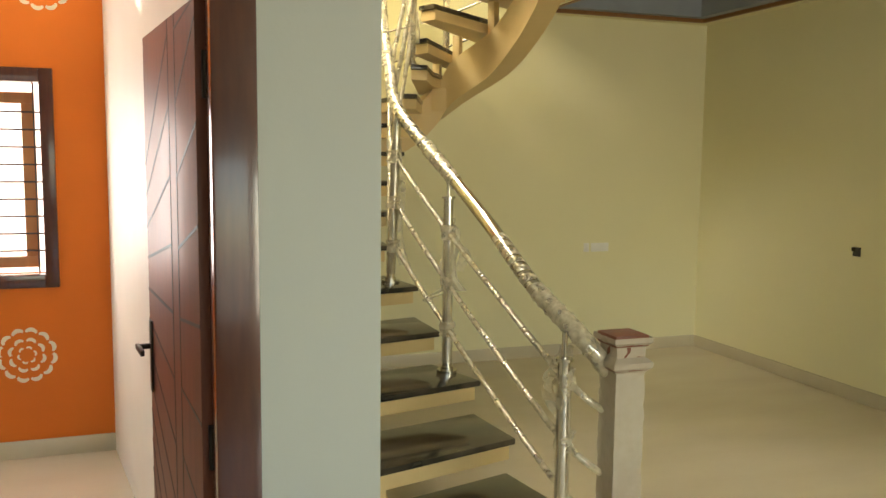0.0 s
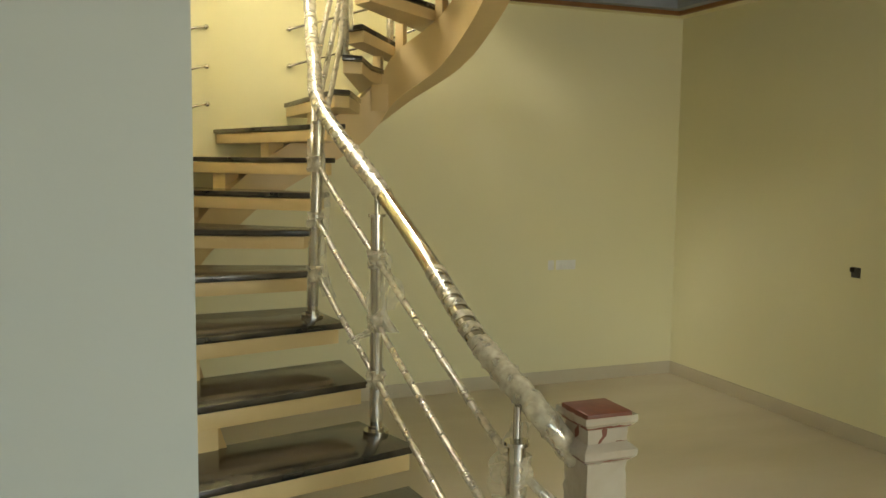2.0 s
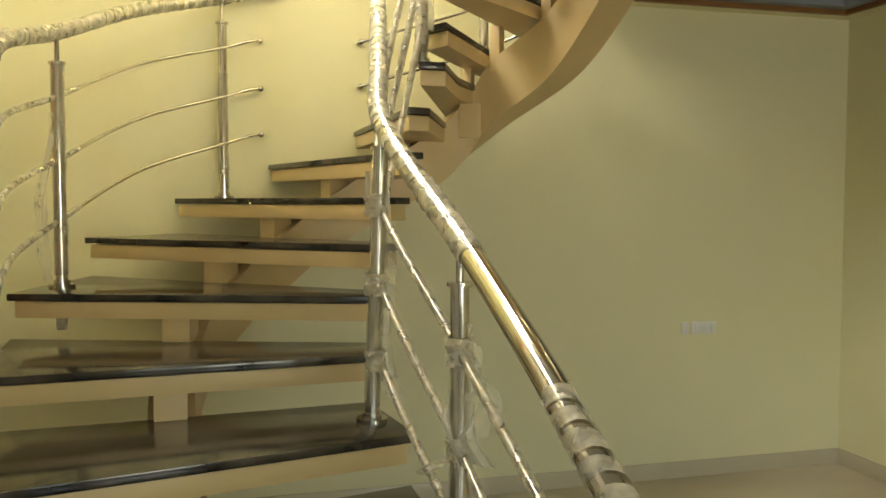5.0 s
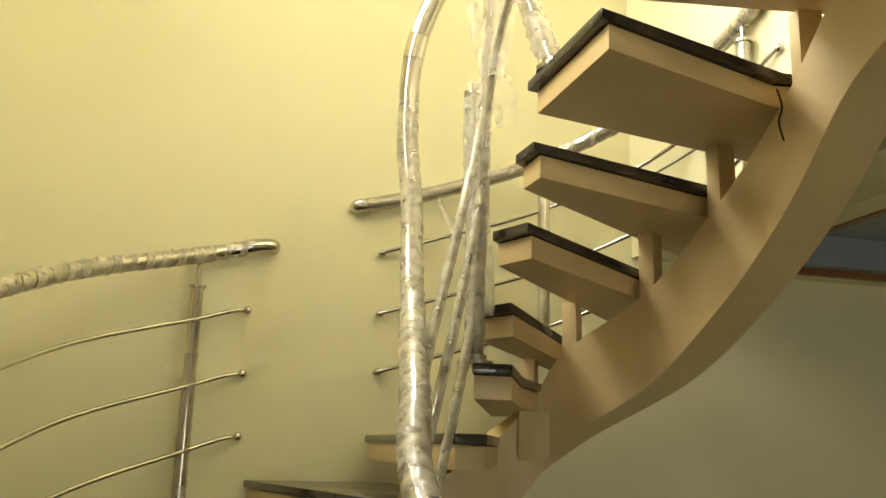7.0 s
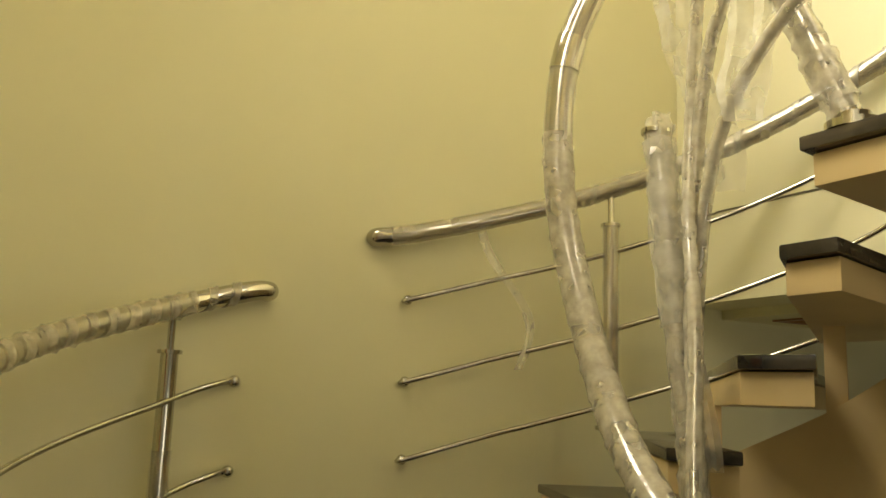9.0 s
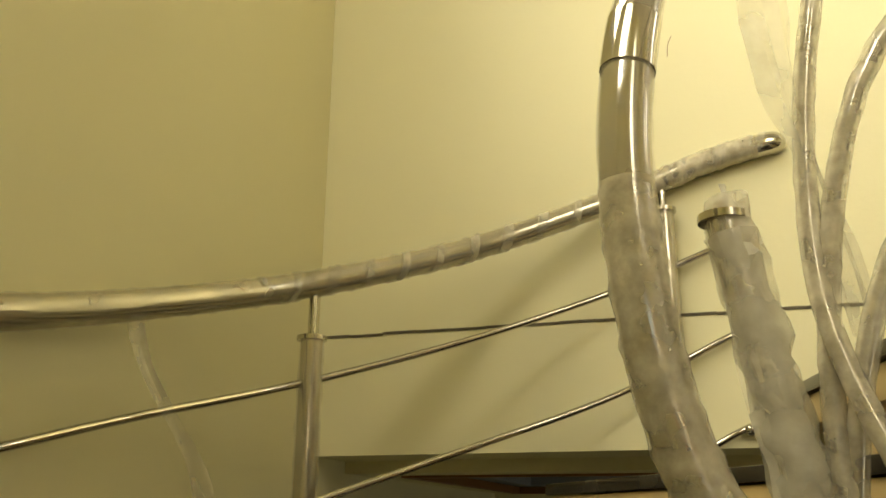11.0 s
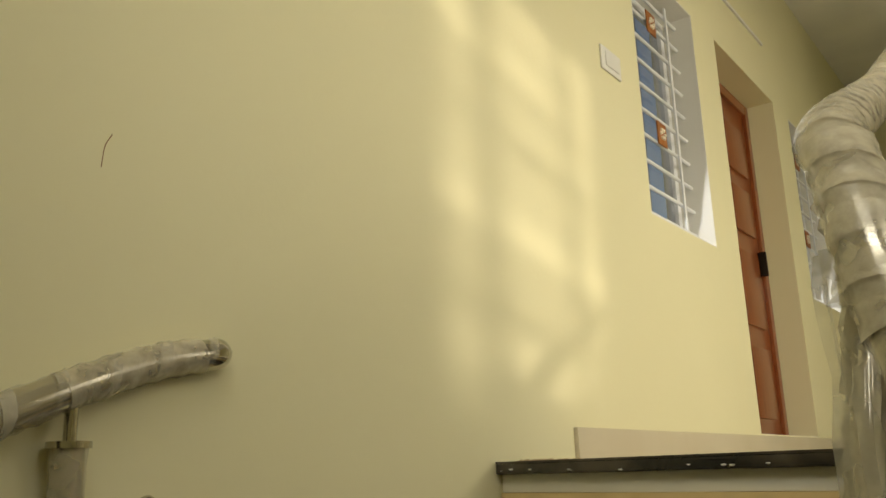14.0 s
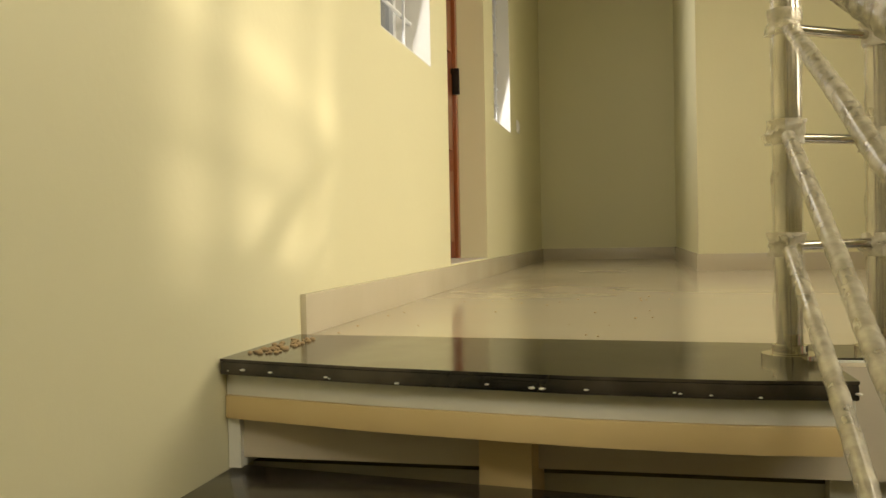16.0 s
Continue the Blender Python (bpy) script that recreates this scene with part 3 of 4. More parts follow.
for d, end_z in ((-0.205, 3.303), (-0.462, 3.07), (-0.70, 2.84)):
    bar_pts = [Vector((2.785, BACK, 2.93 + d)), Vector((2.80, 6.67, 2.935 + d))] + [Vector(p) + Vector((0, 0, d - 0.012 * n)) for n, p in enumerate(pb[3:7])] + [Vector((3.925, 5.59, end_z - 0.006)), Vector((SIDE, 5.56, end_z))]
    bp = spline(bar_pts, 8)
    bar = part("bar", tube(bmesh.new(), bp, 0.0085, 10), "steel", rail_b, smooth=True)
    part("end_ball", ball(bmesh.new(), (2.79, 6.685, 2.932 + d), 0.016), "steel", bar, smooth=True)
    part("end_ball", ball(bmesh.new(), (SIDE - 0.012, 5.56, end_z), 0.016), "steel", bar, smooth=True)
post(rail_b, (3.42, 6.46, RISE[12]), 3.005, 3.13, wrapped=1.0, seed=8)
post(rail_b, (3.90, 5.72, RISE[14]), 3.392, 3.49, wrapped=1.0, seed=9)
drape(rail_b, (3.0, 6.6, 2.98), (3.16, 6.52, 2.52), 0.04, 5.1, sway=0.08)

stud = part("anchor_stud", tube(bmesh.new(), [(1.42, 5.68, RISE[6] - 0.16), (1.42, 5.68, RISE[6] - 0.088)], 0.014, 10), "bronze", rail_a, "bolt end below the tread", smooth=True)
wrap(stud, [Vector((1.42, 5.68, RISE[6] - 0.165 + 0.007 * n)) for n in range(11)], 0.0, 1.0, 0.02, "film", 0.008, 0.002, 4.1)

# newel and inner railing
newel = thing("newel_post", (2.79, 2.76, FLOOR), "square wooden newel post wrapped in clear film", "newel post")
nx, ny = 2.79, 2.77
part("shaft", B(nx - 0.052, nx + 0.052, ny - 0.052, ny + 0.052, FLOOR, 0.86), "wood_red", newel, "square reddish wooden shaft", bevel=0.004)
part("collar", B(nx - 0.068, nx + 0.068, ny - 0.068, ny + 0.068, 0.86, 0.895), "wood_red", newel, bevel=0.006)
part("neck", B(nx - 0.056, nx + 0.056, ny - 0.056, ny + 0.056, 0.895, 0.945), "wood_red", newel, bevel=0.004)
part("cap", B(nx - 0.066, nx + 0.066, ny - 0.066, ny + 0.066, 0.945, 0.985), "wood_red", newel, "reddish wooden cap left bare on top", bevel=0.006)
sleeve = bmesh.new()
rows = []
for s in range(61):
    z = -0.09 + s * 0.0178
    hw = 0.057 + (0.019 if 0.86 < z < 0.90 or z > 0.945 else 0.0)
    row = []
    for q in range(28):
        a = q / 28 * 4
        e, u = int(a), (a - int(a)) * 2 - 1
        px, py = ((u, -1), (1, u), (-u, 1), (-1, -u))[e]
        w = hw + 0.004 * noise.noise(Vector((px * 3, py * 3, z * 40))) + 0.003 * noise.noise(Vector((px * 9, py * 9, z * 15)))
        row.append(sleeve.verts.new((nx + px * w, ny + py * w, z)))
    rows.append(row)
for u, v in zip(rows, rows[1:]):
    for q in range(28):
        sleeve.faces.new((u[q], u[(q + 1) % 28], v[(q + 1) % 28], v[q]))
part("film_sleeve", sleeve, "sleeve_film", newel, "crumpled clear film sleeve", smooth=True)
upper_sleeve = bmesh.new()
box(upper_sleeve, nx - 0.0526, nx + 0.0526, ny - 0.0526, ny + 0.0526, 0.50, 0.859)
part("paper_wrap", upper_sleeve, "thin_film", newel, "second layer of film")

rail_c = thing("inner_railing", (2.6, 4.07, 0.54), "steel inner stair railing half wrapped in torn film", "railing")
pc = [(2.755, 2.80, 0.84), (2.66, 2.84, 0.965), (2.60, 3.1, 1.105), (2.60, 3.55, 1.305), (2.60, 4.07, 1.51), (2.53, 4.70, 1.84), (2.575, 5.02, 2.06), (2.65, 5.43, 2.325), (2.685, 5.64, 2.64),
      (2.675, 5.70, 2.91), (2.69, 5.69, 3.18), (2.775, 5.62, 3.44), (2.818, 5.54, 3.625), (2.842, 5.44, 3.70), (2.855, 4.92, 3.94), (2.85, 4.60, 4.12), (2.845, 4.45, 4.20), (2.77, 4.36, 4.235), (2.645, 4.318, 4.24), (2.3, 4.31, 4.24), (0.3, 4.31, 4.24)]
path_c = spline(pc, 10)
hr = part("handrail", tube(bmesh.new(), path_c, 0.03, 20), "steel", rail_c, smooth=True)
L_C = sum((q - p).length for p, q in zip(path_c, path_c[1:]))
S = [sum((q - p).length for p, q in zip(path_c[: n * 10], path_c[1: n * 10 + 1])) / L_C for n in range(len(pc))]
wrap(hr, path_c, 0.0, S[2] - 0.005, 0.033, "film", 0.005, 0.005, 1.3)
ribbon(hr, path_c, S[1], S[3] - 0.012, 0.031, 0.062, 0.05, 2.3)
wrap(hr, path_c, S[4] - 0.012, S[4] + 0.035, 0.034, "film", 0.004, 0.005, 3.3)
wrap(hr, path_c, S[4] + 0.035, S[5], 0.0315, "clear_film", 0.001, 0.003, 3.9)
ribbon(hr, path_c, S[4] + 0.005, S[7], 0.0312, 0.085, 0.05, 3.6)
ribbon(hr, path_c, S[11], S[16], 0.0345, 0.05, 0.04, 9.6)
wrap(hr, path_c, S[5], S[9] + 0.01, 0.0328, "film", 0.002, 0.003, 4.3)
wrap(hr, path_c, S[9] + 0.01, S[11], 0.0325, "clear_film", 0.0015, 0.0, 5.3)
wrap(hr, path_c, S[11], S[17], 0.034, "film", 0.003, 0.004, 6.3)
part("coupling", tube(bmesh.new(), sub(path_c, S[10] - 0.005, S[10] + 0.004), 0.0335, 20), "steel", hr, smooth=True)
for n, d in enumerate(BARS):
    low_pts = [Vector((2.735, 2.80, (0.70, 0.47, 0.26)[n])), Vector((2.62, 2.88, (0.81, 0.58, 0.395)[n])), Vector((2.60, 3.45, (1.015, 0.775, 0.572)[n])), Vector((2.60, 4.07, (1.229, 0.979, 0.757)[n])), Vector((2.52, 4.70, 1.84 + d))]
    hi_pts = [Vector((2.57, 5.02, 2.06 + d)), Vector((2.66, 5.28, 2.40 + d)), Vector((2.77, 5.40, 2.80 + d)), Vector((2.86, 5.50, 3.20 + d)), Vector((2.85, 5.39, 3.72 + d)), Vector((2.843, 4.98, (3.72, 3.485, 3.29)[n])), Vector((2.838, 4.445, (3.978, 3.779, 3.574)[n]))]
    bp = spline(low_pts + hi_pts, 8)
    bar = part("bar", tube(bmesh.new(), bp, 0.0085, 10), "steel", rail_c, smooth=True)
    wrap(bar, bp, 0.0, 0.55, 0.0122, "film", 0.002, 0.0015, 7.7 + d)
    wrap(bar, bp, 0.55, 0.995, 0.014, "film", 0.0015, 0.001, 3.1 + d)
post(rail_c, (2.61, 2.86, FLOOR), 0.875, 1.0, wrapped=0.95, seed=11)
post(rail_c, (2.60, 4.07, RISE[2]), 1.392, 1.505, wrapped=0.8, seed=12)
post(rail_c, (2.49, 4.70, RISE[4]), 1.767, 1.85, lean=(0.03, -0.005), wrapped=0.9, seed=13)
post(rail_c, (2.84, 5.47, RISE[11]), 3.00, 3.05, lean=(0.02, 0.13), wrapped=1.0, seed=14)
mid_post = post(rail_c, (2.965, 5.20, RISE[15]), 3.55, 3.66, lean=(-0.135, 0.19))
MID_A, MID_B = Vector((2.958, 5.21, RISE[15] + 0.03)), Vector((2.832, 5.388, 3.545))
wrap(mid_post, [MID_A.lerp(MID_B, n / 40) for n in range(41)], 0.0, 1.0, 0.029, "film", 0.006, 0.004, 15.0)
for w in (0.12, 0.50, 0.86):
    wrap(mid_post, [MID_A.lerp(MID_B, w - 0.08 + 0.16 * n / 10) for n in range(11)], 0.0, 1.0, 0.033, "film", 0.008, 0.004, 17.0 + w)
knot(mid_post, MID_B + Vector((0, 0.004, 0.03)), 0.041, 5.5, 0.13)
post(rail_c, (2.836, 4.439, LAND + 0.006), 4.09, 4.205, wrapped=0.9, seed=16)
post(rail_c, (2.648, 4.318, LAND + 0.006), 4.12, 4.24, wrapped=0.9, seed=17)
post(rail_c, (1.5, 4.31, LAND + 0.006), 4.12, 4.24)
for z in (3.57, 3.768, 3.967):
    bar = part("landing_bar", tube(bmesh.new(), spline([(2.836, 4.439, z), (2.648, 4.318, z + 0.003), (2.4, 4.31, z + 0.003), (0.3, 4.31, z + 0.003)], 6), 0.0095, 10), "steel", rail_c, smooth=True)
part("film_wrap", tube(bmesh.new(), [(2.842 + 0.018 * n / 44, 5.48 + 0.118 * n / 44, 2.24 + 0.018 * n) for n in range(45)], 0.027, 16, 0.008, 0.004, 21.0, False), "film", rail_c, "thick crumpled film round the post", smooth=True)
part("film_wrap", tube(bmesh.new(), [(2.859 - 0.009 * n / 20, 5.59 - 0.06 * n / 20, 2.98 - 0.02 * n) for n in range(21)], 0.033, 16, 0.012, 0.004, 23.0, False), "thin_film", rail_c, "loose outer film", smooth=True)
for n, (x, y, zs) in enumerate(((2.62, 2.87, (0.81, 0.58)), (2.60, 4.07, (1.229, 0.979, 0.757)), (2.505, 4.70, (1.59, 1.34, 1.10)), (2.838, 4.44, (3.978, 3.779, 3.574)), (2.648, 4.318, (3.97, 3.77, 3.57)))):
    for z in zs:
        knot(rail_c, (x, y, z), 0.034 if n < 3 else 0.029, z * 7 + n, 0.07 if n < 3 else 0.045)
drape(rail_c, (2.61, 4.05, 1.22), (2.63, 3.86, 1.06), 0.07, 12.2)
drape(rail_c, (2.60, 4.10, 0.98), (2.58, 4.22, 0.86), 0.06, 13.2)
drape(rail_c, (2.50, 4.72, 1.70), (2.56, 4.62, 1.0), 0.10, 1.1)
drape(rail_c, (2.87, 5.60, 3.02), (2.85, 5.49, 2.30), 0.09, 3.3, sway=0.02)
drape(rail_c, (2.865, 5.59, 3.05), (2.845, 5.51, 2.45), 0.06, 4.4, sway=0.02)
drape(rail_c, (2.835, 5.38, 3.50), (2.87, 5.30, 2.95), 0.12, 6.1)
drape(rail_c, (2.84, 5.52, 3.55), (2.88, 5.48, 2.85), 0.10, 9.4)
drape(rail_c, (2.60, 4.08, 1.30), (2.63, 4.02, 0.95), 0.10, 7.7)
drape(rail_c, (2.64, 2.90, 0.92), (2.62, 2.98, 0.62), 0.08, 8.8)

# ---------------------------------------------------------------- doors and windows
door = thing("door_1", (1.32, PART_Y + 0.1, FLOOR), "dark polished wooden door with grooved panels, standing open", "door", kind="structure")
frame_bm = bmesh.new()
box(frame_bm, 1.36, 1.462, PART_Y - 0.015, PART_Y + 0.135, FLOOR, 2.0)
box(frame_bm, 0.44, 0.54, PART_Y - 0.015, PART_Y + 0.135, FLOOR, 2.0)
box(frame_bm, 0.44, 1.462, PART_Y - 0.015, PART_Y + 0.135, 2.0, 2.14)
part("door_frame", frame_bm, "wood_dark", door, "dark varnished frame", bevel=0.006)
LEAF = pose(1.372, PART_Y + 0.137, FLOOR + 0.01, 0, 0, 98)


leaf_bm = bmesh.new()
box(leaf_bm, 0, 0.80, -0.0, 0.036, 0, 2.04)
bmesh.ops.transform(leaf_bm, matrix=LEAF, verts=leaf_bm.verts)
leaf = part("door_leaf", leaf_bm, "wood_red", door, "reddish veneered leaf", bevel=0.003)
groove = bmesh.new()
lines = [((0.26, 0.0), (0.26, 2.04)), ((0.36, 0.0), (0.36, 2.04))]
for n in range(11):
    z = 0.1 + n * 0.19
    bend = (z - 1.15) * 0.28
    lines.append(((0.0, z + bend), (0.26, z)))
    lines.append(((0.36, z), (0.80, z - bend * 1.7 + 0.05)))
for (ua, za), (ub, zb) in lines:
    d = Vector((ub - ua, zb - za))
    w = Vector((-d.y, d.x)).normalized() * 0.0045
    quad = [(ua - w.x, za - w.y), (ub - w.x, zb - w.y), (ub + w.x, zb + w.y), (ua + w.x, za + w.y)]
    for face_y in (0.0362, -0.0002):
        vs = [groove.verts.new(LEAF @ Vector((u, face_y + s, min(max(z, 0.0), 2.04)))) for s in (-0.0006, 0.0006) for u, z in quad]
        for f in ((0, 1, 2, 3), (4, 5, 6, 7), (0, 1, 5, 4), (1, 2, 6, 5), (2, 3, 7, 6), (3, 0, 4, 7)):
            groove.faces.new([vs[i] for i in f])
part("groove", groove, "groove", leaf, "dark cut grooves in a chevron pattern")
hb = bmesh.new()
for face, s in ((0.036, 1), (0.0, -1)):
    box(hb, 0.735, 0.765, min(face, face + 0.008 * s), max(face, face + 0.008 * s), 0.92, 1.15)
    box(hb, 0.742, 0.758, min(face, face + 0.05 * s), max(face, face + 0.05 * s), 1.06, 1.076)
    box(hb, 0.64, 0.758, min(face + 0.04 * s, face + 0.052 * s), max(face + 0.04 * s, face + 0.052 * s), 1.06, 1.078)
bmesh.ops.transform(hb, matrix=LEAF, verts=hb.verts)
part("door_handle", hb, "bronze", leaf, "dark bronze lever handle on a long plate", bevel=0.002)
for z in (0.82, 1.72):
    part("hinge", tube(bmesh.new(), [(1.362, PART_Y + 0.13, z), (1.362, PART_Y + 0.13, z + 0.11)], 0.011, 12), "bronze", door, smooth=True)

# orange room window
win = thing("window_3", (0.3, 5.31, 0.93), "dark framed window with a light wooden casement and thin bars", "window", kind="structure")
wf = bmesh.new()
for a in ((-0.23, -0.13, 0.855, 2.04), (0.70, 0.769, 0.855, 2.04), (-0.13, 0.70, 0.855, 0.927), (-0.13, 0.70, 1.966, 2.04)):
    box(wf, a[0], a[1], 5.285, 5.37, a[2], a[3])
part("window_frame", wf, "wood_dark", win, "dark brown wooden surround", bevel=0.004)
cs = bmesh.new()
for a in ((-0.1, 0.655, 0.95, 1.01), (-0.1, 0.655, 1.86, 1.92), (0.59, 0.655, 1.01, 1.86)):
    box(cs, a[0], a[1], 5.46, 5.50, a[2], a[3])
part("casement", cs, "wood_light", win, "light wooden casement standing open", bevel=0.003)
for n in range(9):
    z = 1.05 + n * 0.095
    part("bar", tube(bmesh.new(), [(-0.13, 5.40, z), (0.70, 5.40, z)], 0.005, 8), "grille_dark", win, smooth=True)
for x in (0.25, 0.66):
    part("bar", tube(bmesh.new(), [(x, 5.394, 0.927), (x, 5.394, 1.966)], 0.005, 8), "grille_dark", win, smooth=True)
tagged(part("backdrop", B(-2.2, 0.73, 6.6, 6.62, 0.2, 3.2), "glow"), "bright hazy daylight outside the orange room", "backdrop", kind="structure")

# stencilled flowers on the orange wall


def flower(cx, cz, r):
    root = thing("wall_stencil", (cx, 5.308, cz), "cream stencilled flower on the orange wall", "wall decoration", "stencilled flowers")
    for count, rad, size in ((12, 0.86, 0.24), (8, 0.50, 0.20), (6, 0.24, 0.12)):
        for n in range(count):
            a = 2 * math.pi * n / count + rad
            bm = bmesh.new()
            outer, inner_ = [], []
            for s in range(7):
                b = -1.25 + s / 6 * 2.5
                outer.append((rad * r + size * r * math.cos(b), size * r * math.sin(b)))
                inner_.append((rad * r - 0.10 * size * r + 0.42 * size * r * math.cos(b), 0.72 * size * r * math.sin(b)))
            ring_pts = outer + inner_[::-1]
            vs = [(cx + u * math.cos(a) - v * math.sin(a), cz + u * math.sin(a) + v * math.cos(a)) for u, v in ring_pts]
            front = [bm.verts.new((u, 5.3085, v)) for u, v in vs]
            rear = [bm.verts.new((u, 5.3097, v)) for u, v in vs]
            m = len(vs) // 2
            for s in range(m - 1):
                bm.faces.new((front[s], front[s + 1], front[-2 - s], front[-1 - s]))
            part("petal", bm, "motif", root)


flower(0.589, 0.481, 0.142)
flower(0.732, 2.497, 0.142)


def grille_window(name, y0, y1, z0, z1):
    """Upper window: white reveal, sliding frame, glass, slanting white bars and two plaques."""
    root = thing(name, (SIDE, (y0 + y1) / 2, z0), "white framed window with slanting white bars and amber plaques", "window", "upper hall windows", "structure")
    lining = bmesh.new()
    box(lining, SIDE + 0.001, SIDE + 0.22, y0, y0 + 0.006, z0, z1)
    box(lining, SIDE + 0.001, SIDE + 0.22, y1 - 0.006, y1, z0, z1)
    box(lining, SIDE + 0.001, SIDE + 0.22, y0 + 0.006, y1 - 0.006, z0, z0 + 0.006)
    box(lining, SIDE + 0.001, SIDE + 0.22, y0 + 0.006, y1 - 0.006, z1 - 0.006, z1)
    part("reveal", lining, "white", root, "white painted reveal")
    fr = bmesh.new()
    for a in ((y0 + 0.006, y0 + 0.05), (y1 - 0.05, y1 - 0.006)):
        box(fr, SIDE + 0.15, SIDE + 0.19, *a, z0 + 0.006, z1 - 0.006)
    for a in ((z0 + 0.006, z0 + 0.05), (z1 - 0.05, z1 - 0.006)):
        box(fr, SIDE + 0.15, SIDE + 0.19, y0 + 0.05, y1 - 0.05, *a)
    part("window_frame", fr, "grille", root, bevel=0.003)
    mid = (y0 + y1) / 2
    mull = bmesh.new()
    box(mull, SIDE + 0.155, SIDE + 0.185, mid - 0.02, mid + 0.02, z0 + 0.05, z1 - 0.05)
    part("mullion", mull, "grille_dark", root)
    pane = part("pane", B(SIDE + 0.168, SIDE + 0.172, y0 + 0.05, y1 - 0.05, z0 + 0.05, z1 - 0.05), "glass", root)
    pane.visible_shadow = False
    n = int((z1 - z0) / 0.115)
    for k in range(n):
        z = z0 + 0.07 + k * (z1 - z0 - 0.12) / (n - 1)
        part("bar", tube(bmesh.new(), [(SIDE + 0.09, y0 + 0.005, z), (SIDE + 0.09, y1 - 0.005, z)], 0.009, 8), "grille", root, smooth=True)
    for y in (y0 + 0.16, y1 - 0.16):
        part("bar", B(SIDE + 0.072, SIDE + 0.08, y - 0.01, y + 0.01, z0, z1), "grille", root)
    for z in (z0 + 0.42, z0 + 0.98):
        p = part("plaque", B(SIDE + 0.066, SIDE + 0.0715, mid - 0.05, mid + 0.05, z, z + 0.11), "ornament", root, "amber plaque with a pale flower")
        pet = bmesh.new()
        for s in range(6):
            a = s * math.pi / 3
            c = Vector((SIDE + 0.064, mid + 0.022 * math.cos(a), z + 0.055 + 0.022 * math.sin(a)))
            ball(pet, c, 0.009)
        part("flower", pet, "motif", p)


grille_window("window_1", 2.525, 3.281, 4.32, 5.54)
grille_window("window_2", 0.037, 0.79, 4.32, 5.54)

D0, D1, DB, DT = 1.13, 2.193, LAND + 0.112, 5.55
door2 = thing("door_2", (SIDE + 0.1, (D0 + D1) / 2, DB), "reddish teak panelled door in a deep cream reveal", "door", kind="structure")
rv = bmesh.new()
for a in ((D0, D0 + 0.006), (D1 - 0.006, D1)):
    box(rv, SIDE + 0.001, SIDE + 0.16, *a, DB + 0.003, DT)
box(rv, SIDE + 0.001, SIDE + 0.16, D0 + 0.006, D1 - 0.006, DT - 0.006, DT)
part("reveal", rv, "cream", door2, "cream painted reveal")
jf = bmesh.new()
for a in ((D0 + 0.006, D0 + 0.07, DB, DT - 0.006), (D1 - 0.07, D1 - 0.006, DB, DT - 0.006), (D0 + 0.07, D1 - 0.07, DT - 0.07, DT - 0.006)):
    box(jf, SIDE + 0.16, SIDE + 0.23, *a)
part("door_frame", jf, "wood_orange", door2, bevel=0.004)
dl = part("door_leaf", B(SIDE + 0.18, SIDE + 0.215, D0 + 0.07, D1 - 0.07, DB + 0.005, DT - 0.07), "wood_orange", door2, bevel=0.003)
for z0, z1 in ((DB + 0.10, DB + 0.50), (DB + 0.62, DB + 1.06), (DB + 1.18, DB + 1.46), (DB + 1.56, DB + 1.86)):
    for y0, y1 in ((D0 + 0.15, D0 + 0.49), (D0 + 0.57, D0 + 0.91)):
        part("panel", B(SIDE + 0.166, SIDE + 0.181, y0, y1, z0, z1), "wood_orange", dl, bevel=0.006)
part("door_handle", B(SIDE + 0.13, SIDE + 0.179, D0 + 0.10, D0 + 0.12, DB + 0.95, DB + 1.10), "bronze", dl, bevel=0.003)
setting("threshold", B(SIDE + 0.001, SIDE + 0.22, D0 + 0.006, D1 - 0.006, DB - 0.02, DB + 0.002), "white", "pale door threshold", "threshold")

# assumed window, never in view, that houses the landing fill lamp
win = thing("window_6", (2.64, BACK, 4.27), "assumed white framed window high in the stairwell wall, out of view", "window", kind="structure")
fb = bmesh.new()
for a in ((2.153, 2.19, 4.273, 5.597), (3.09, 3.127, 4.273, 5.597), (2.19, 3.09, 4.273, 4.31), (2.19, 3.09, 5.56, 5.597)):
    box(fb, a[0], a[1], 6.80, 6.85, a[2], a[3])
part("window_frame", fb, "grille", win, bevel=0.003)
# opaque slab added so no sun comes through the back opening
part("sun_blocker", B(2.19, 3.09, 6.82, 6.83, 4.31, 5.56), "white", win, "added white slab that keeps the sun out")

# assumed stairwell and hall windows, out of sight of the walk
for name, x, y0, y1, z0, z1 in (("window_4", 0.85, 5.45, 6.55, 4.55, 5.9), ("window_5", 0.20, 1.6, 4.4, 4.1, 5.6)):
    root = thing(name, (x, y0, z0), "assumed window opening with slanting bars, out of view", "window", kind="structure")
    # unseen bars sized and slanted to break the sun into streaks
    for k in range(8):
        z = z0 + 0.03 + k * (z1 - z0 - 0.06) / 7
        part("bar", tube(bmesh.new(), [(x, y0, z - 0.10 + 0.02 * (k % 2)), (x, y1, z + 0.10 - 0.02 * (k % 3))], 0.036 + 0.012 * (k * 2 % 3), 8), "grille", root, smooth=True)
    for y, w in ((y0 + 0.30 * (y1 - y0), 0.03), (y0 + 0.74 * (y1 - y0), 0.045)):
        part("mullion", B(x - 0.03, x + 0.03, y - w, y + w, z0, z1), "grille", root)
    # slab added behind the bars to stop sun reaching the upper hall
    if name == "window_5":
        part("sun_blocker", B(x - 0.06, x - 0.055, y0, y1, z0, z1), "white", root, "added white slab that keeps the sun out")

# ---------------------------------------------------------------- small things


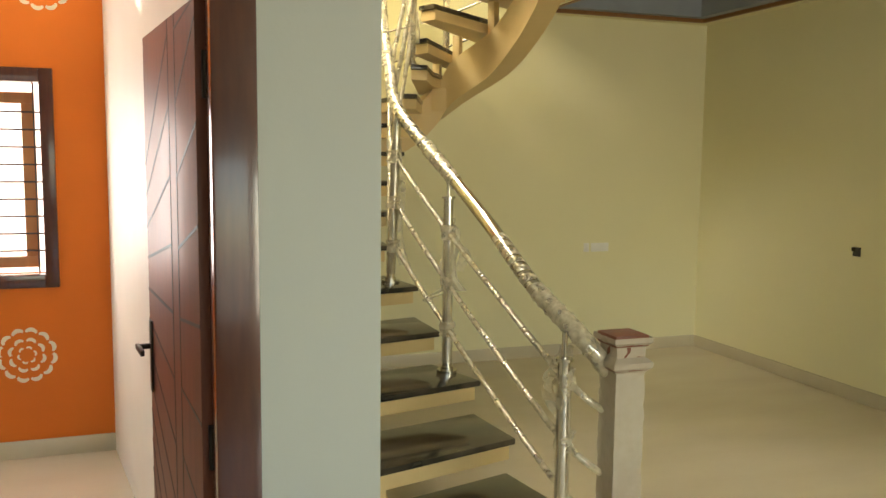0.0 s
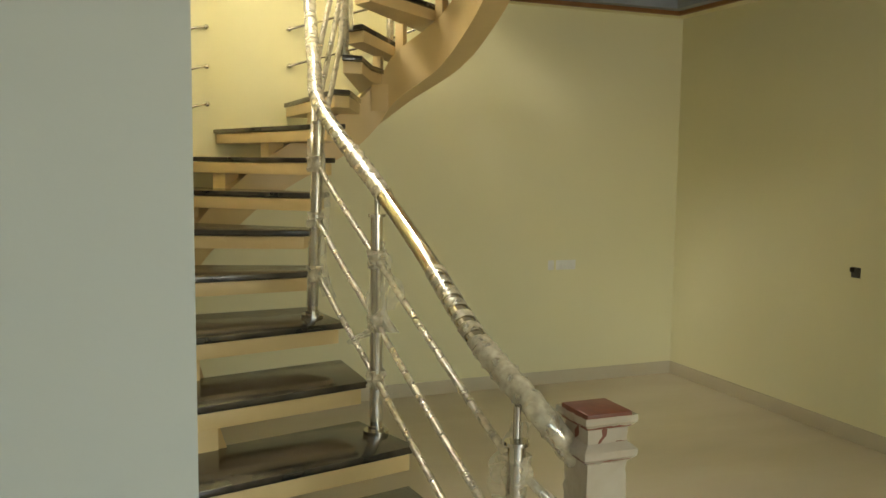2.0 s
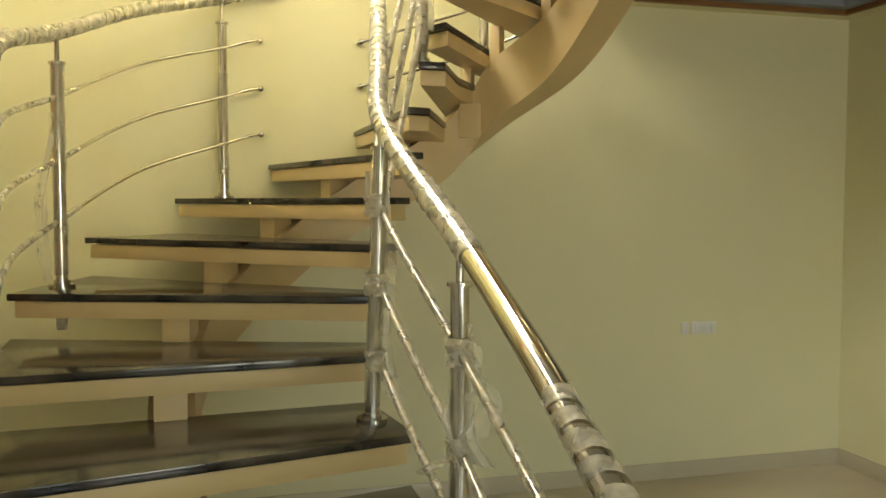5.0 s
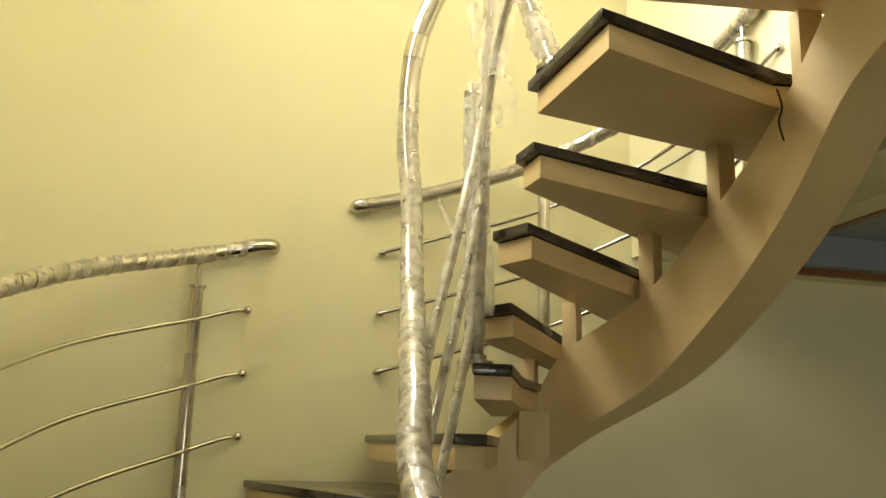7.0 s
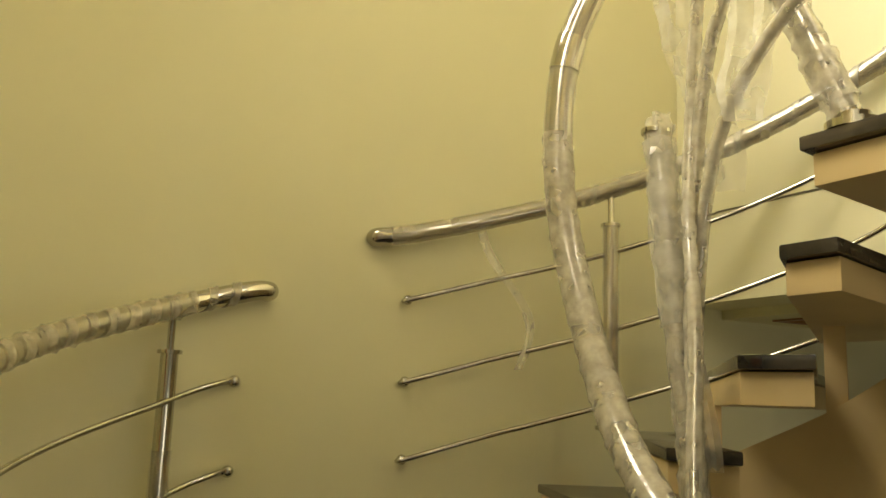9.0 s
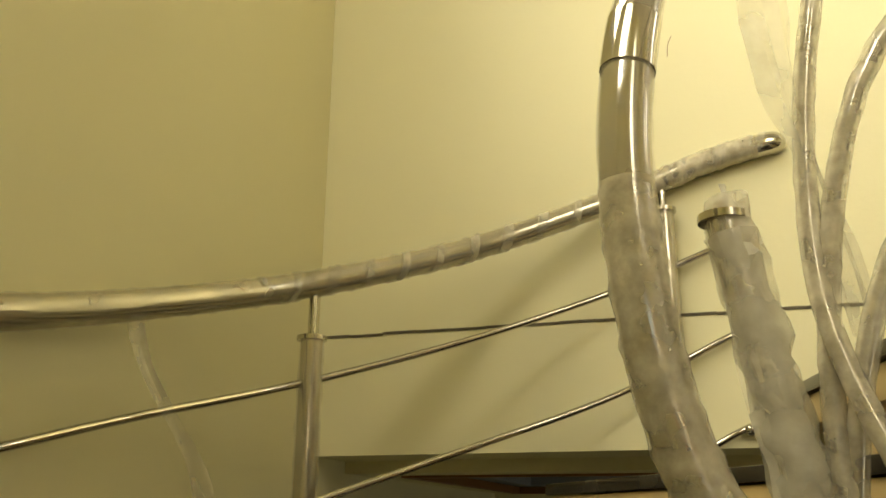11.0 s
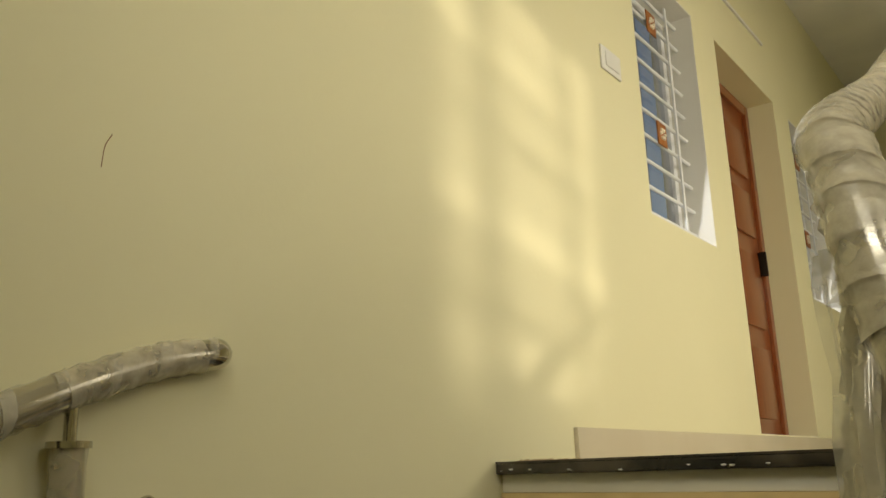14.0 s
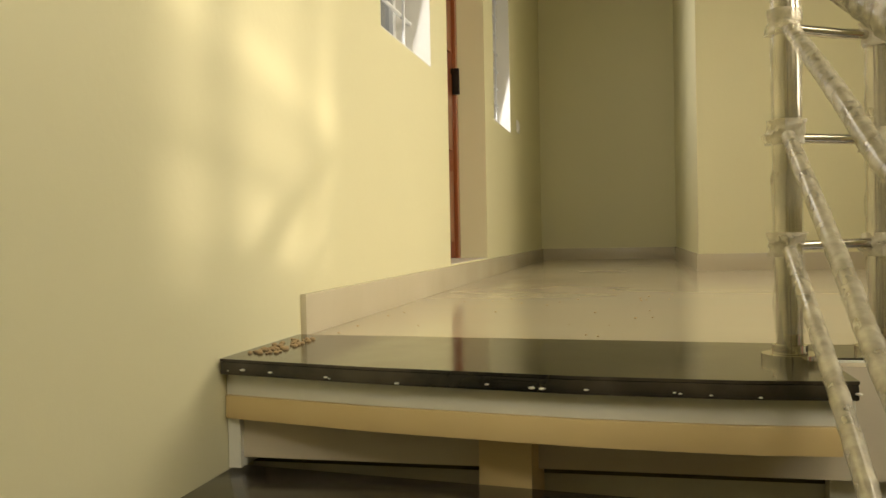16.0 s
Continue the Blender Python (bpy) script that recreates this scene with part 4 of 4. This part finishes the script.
def switch_plate(name, m, w, h, gangs, label):
    root = thing(name, (0, 0, 0), label, "switch plate")
    part("plate", B(-w / 2, w / 2, -0.009, 0, -h / 2, h / 2), "plastic", root, bevel=0.003)
    step = (w - 0.02) / gangs
    for k in range(gangs):
        c = -w / 2 + 0.01 + (k + 0.5) * step
        part("switch", B(c - step * 0.36, c + step * 0.36, -0.014, -0.0085, -h * 0.3, h * 0.3), "plastic", root, bevel=0.002)
    root.matrix_world = m
    return root


switch_plate("switch_plate", pose(4.93, BACK - 0.001, 0.83), 0.17, 0.075, 4, "white switch plate on the cream wall")
switch_plate("socket_plate", pose(4.80, BACK - 0.001, 0.83), 0.05, 0.075, 1, "small white socket plate on the cream wall")
switch_plate("upper_switch", pose(SIDE - 0.001, -0.334, 4.41, 0, 0, -90), 0.12, 0.09, 2, "white switch beside the far window")
panel = switch_plate("wall_switch_box", pose(SIDE - 0.001, 3.565, 4.872, 0, 0, -90), 0.17, 0.10, 1, "white square switch box high on the wall")
hole = thing("open_socket_box", (RIGHT - 0.001, 4.875, 0.95), "open dark socket box in the cream wall", "socket box")
part("recess", B(RIGHT - 0.004, RIGHT - 0.001, 4.84, 4.91, 0.925, 0.99), "hole", hole, bevel=0.001)
part("lug", B(RIGHT - 0.012, RIGHT - 0.004, 4.89, 4.915, 0.96, 0.987), "bronze", hole)
conduit = thing("conduit_strip", (SIDE - 0.001, 1.6, 5.9), "thin white conduit strip on the wall above the door", "conduit")
part("strip", B(SIDE - 0.014, SIDE - 0.001, 1.24, 2.45, 5.89, 5.905), "white", conduit)
stub = thing("wall_bulb_holder", (SIDE - 0.02, -0.96, 6.05), "small white wall lamp holder", "lamp holder")
part("holder", tube(bmesh.new(), [(SIDE, -0.96, 6.05), (SIDE - 0.07, -0.98, 6.04)], 0.02, 12), "plastic", stub, smooth=True)
part("tip", tube(bmesh.new(), [(SIDE - 0.07, -0.98, 6.04), (SIDE - 0.09, -0.985, 6.035)], 0.013, 10), "hole", stub, smooth=True)
scratch = thing("wall_scratch", (SIDE, 5.67, 3.9), "short curved brown scratch on the wall", "scratch")
part("mark", tube(bmesh.new(), spline([(SIDE - 0.0005, 5.662, 3.925), (SIDE - 0.0005, 5.674, 3.90), (SIDE - 0.0005, 5.678, 3.862)], 6), 0.0009, 6), "trim", scratch)
wire = thing("tie_wire", (3.462, 4.955, 2.7), "rusty looped tie wire hanging from the beam", "wire")
part("strand", tube(bmesh.new(), spline([(3.462, 4.96, 2.84), (3.466, 4.95, 2.79), (3.458, 4.955, 2.75), (3.465, 4.95, 2.70)], 6), 0.0025, 6), "bronze", wire)
random.seed(5)
heap = bmesh.new()
for n in range(60):
    c = Vector((SIDE - 0.03 - 0.06 * random.random(), 4.18 + 0.25 * random.random(), LAND + 0.008))
    ball(heap, c, 0.003 + 0.004 * random.random(), 0.6)
for n in range(50):
    c = Vector((2.95 + 0.95 * random.random(), 1.0 + 3.1 * random.random(), LAND + 0.001))
    ball(heap, c, 0.002 + 0.003 * random.random(), 0.5)
tagged(part("plaster_crumbs", heap, "debris"), "scattered sandy plaster crumbs on the landing", "debris", kind="stuff")
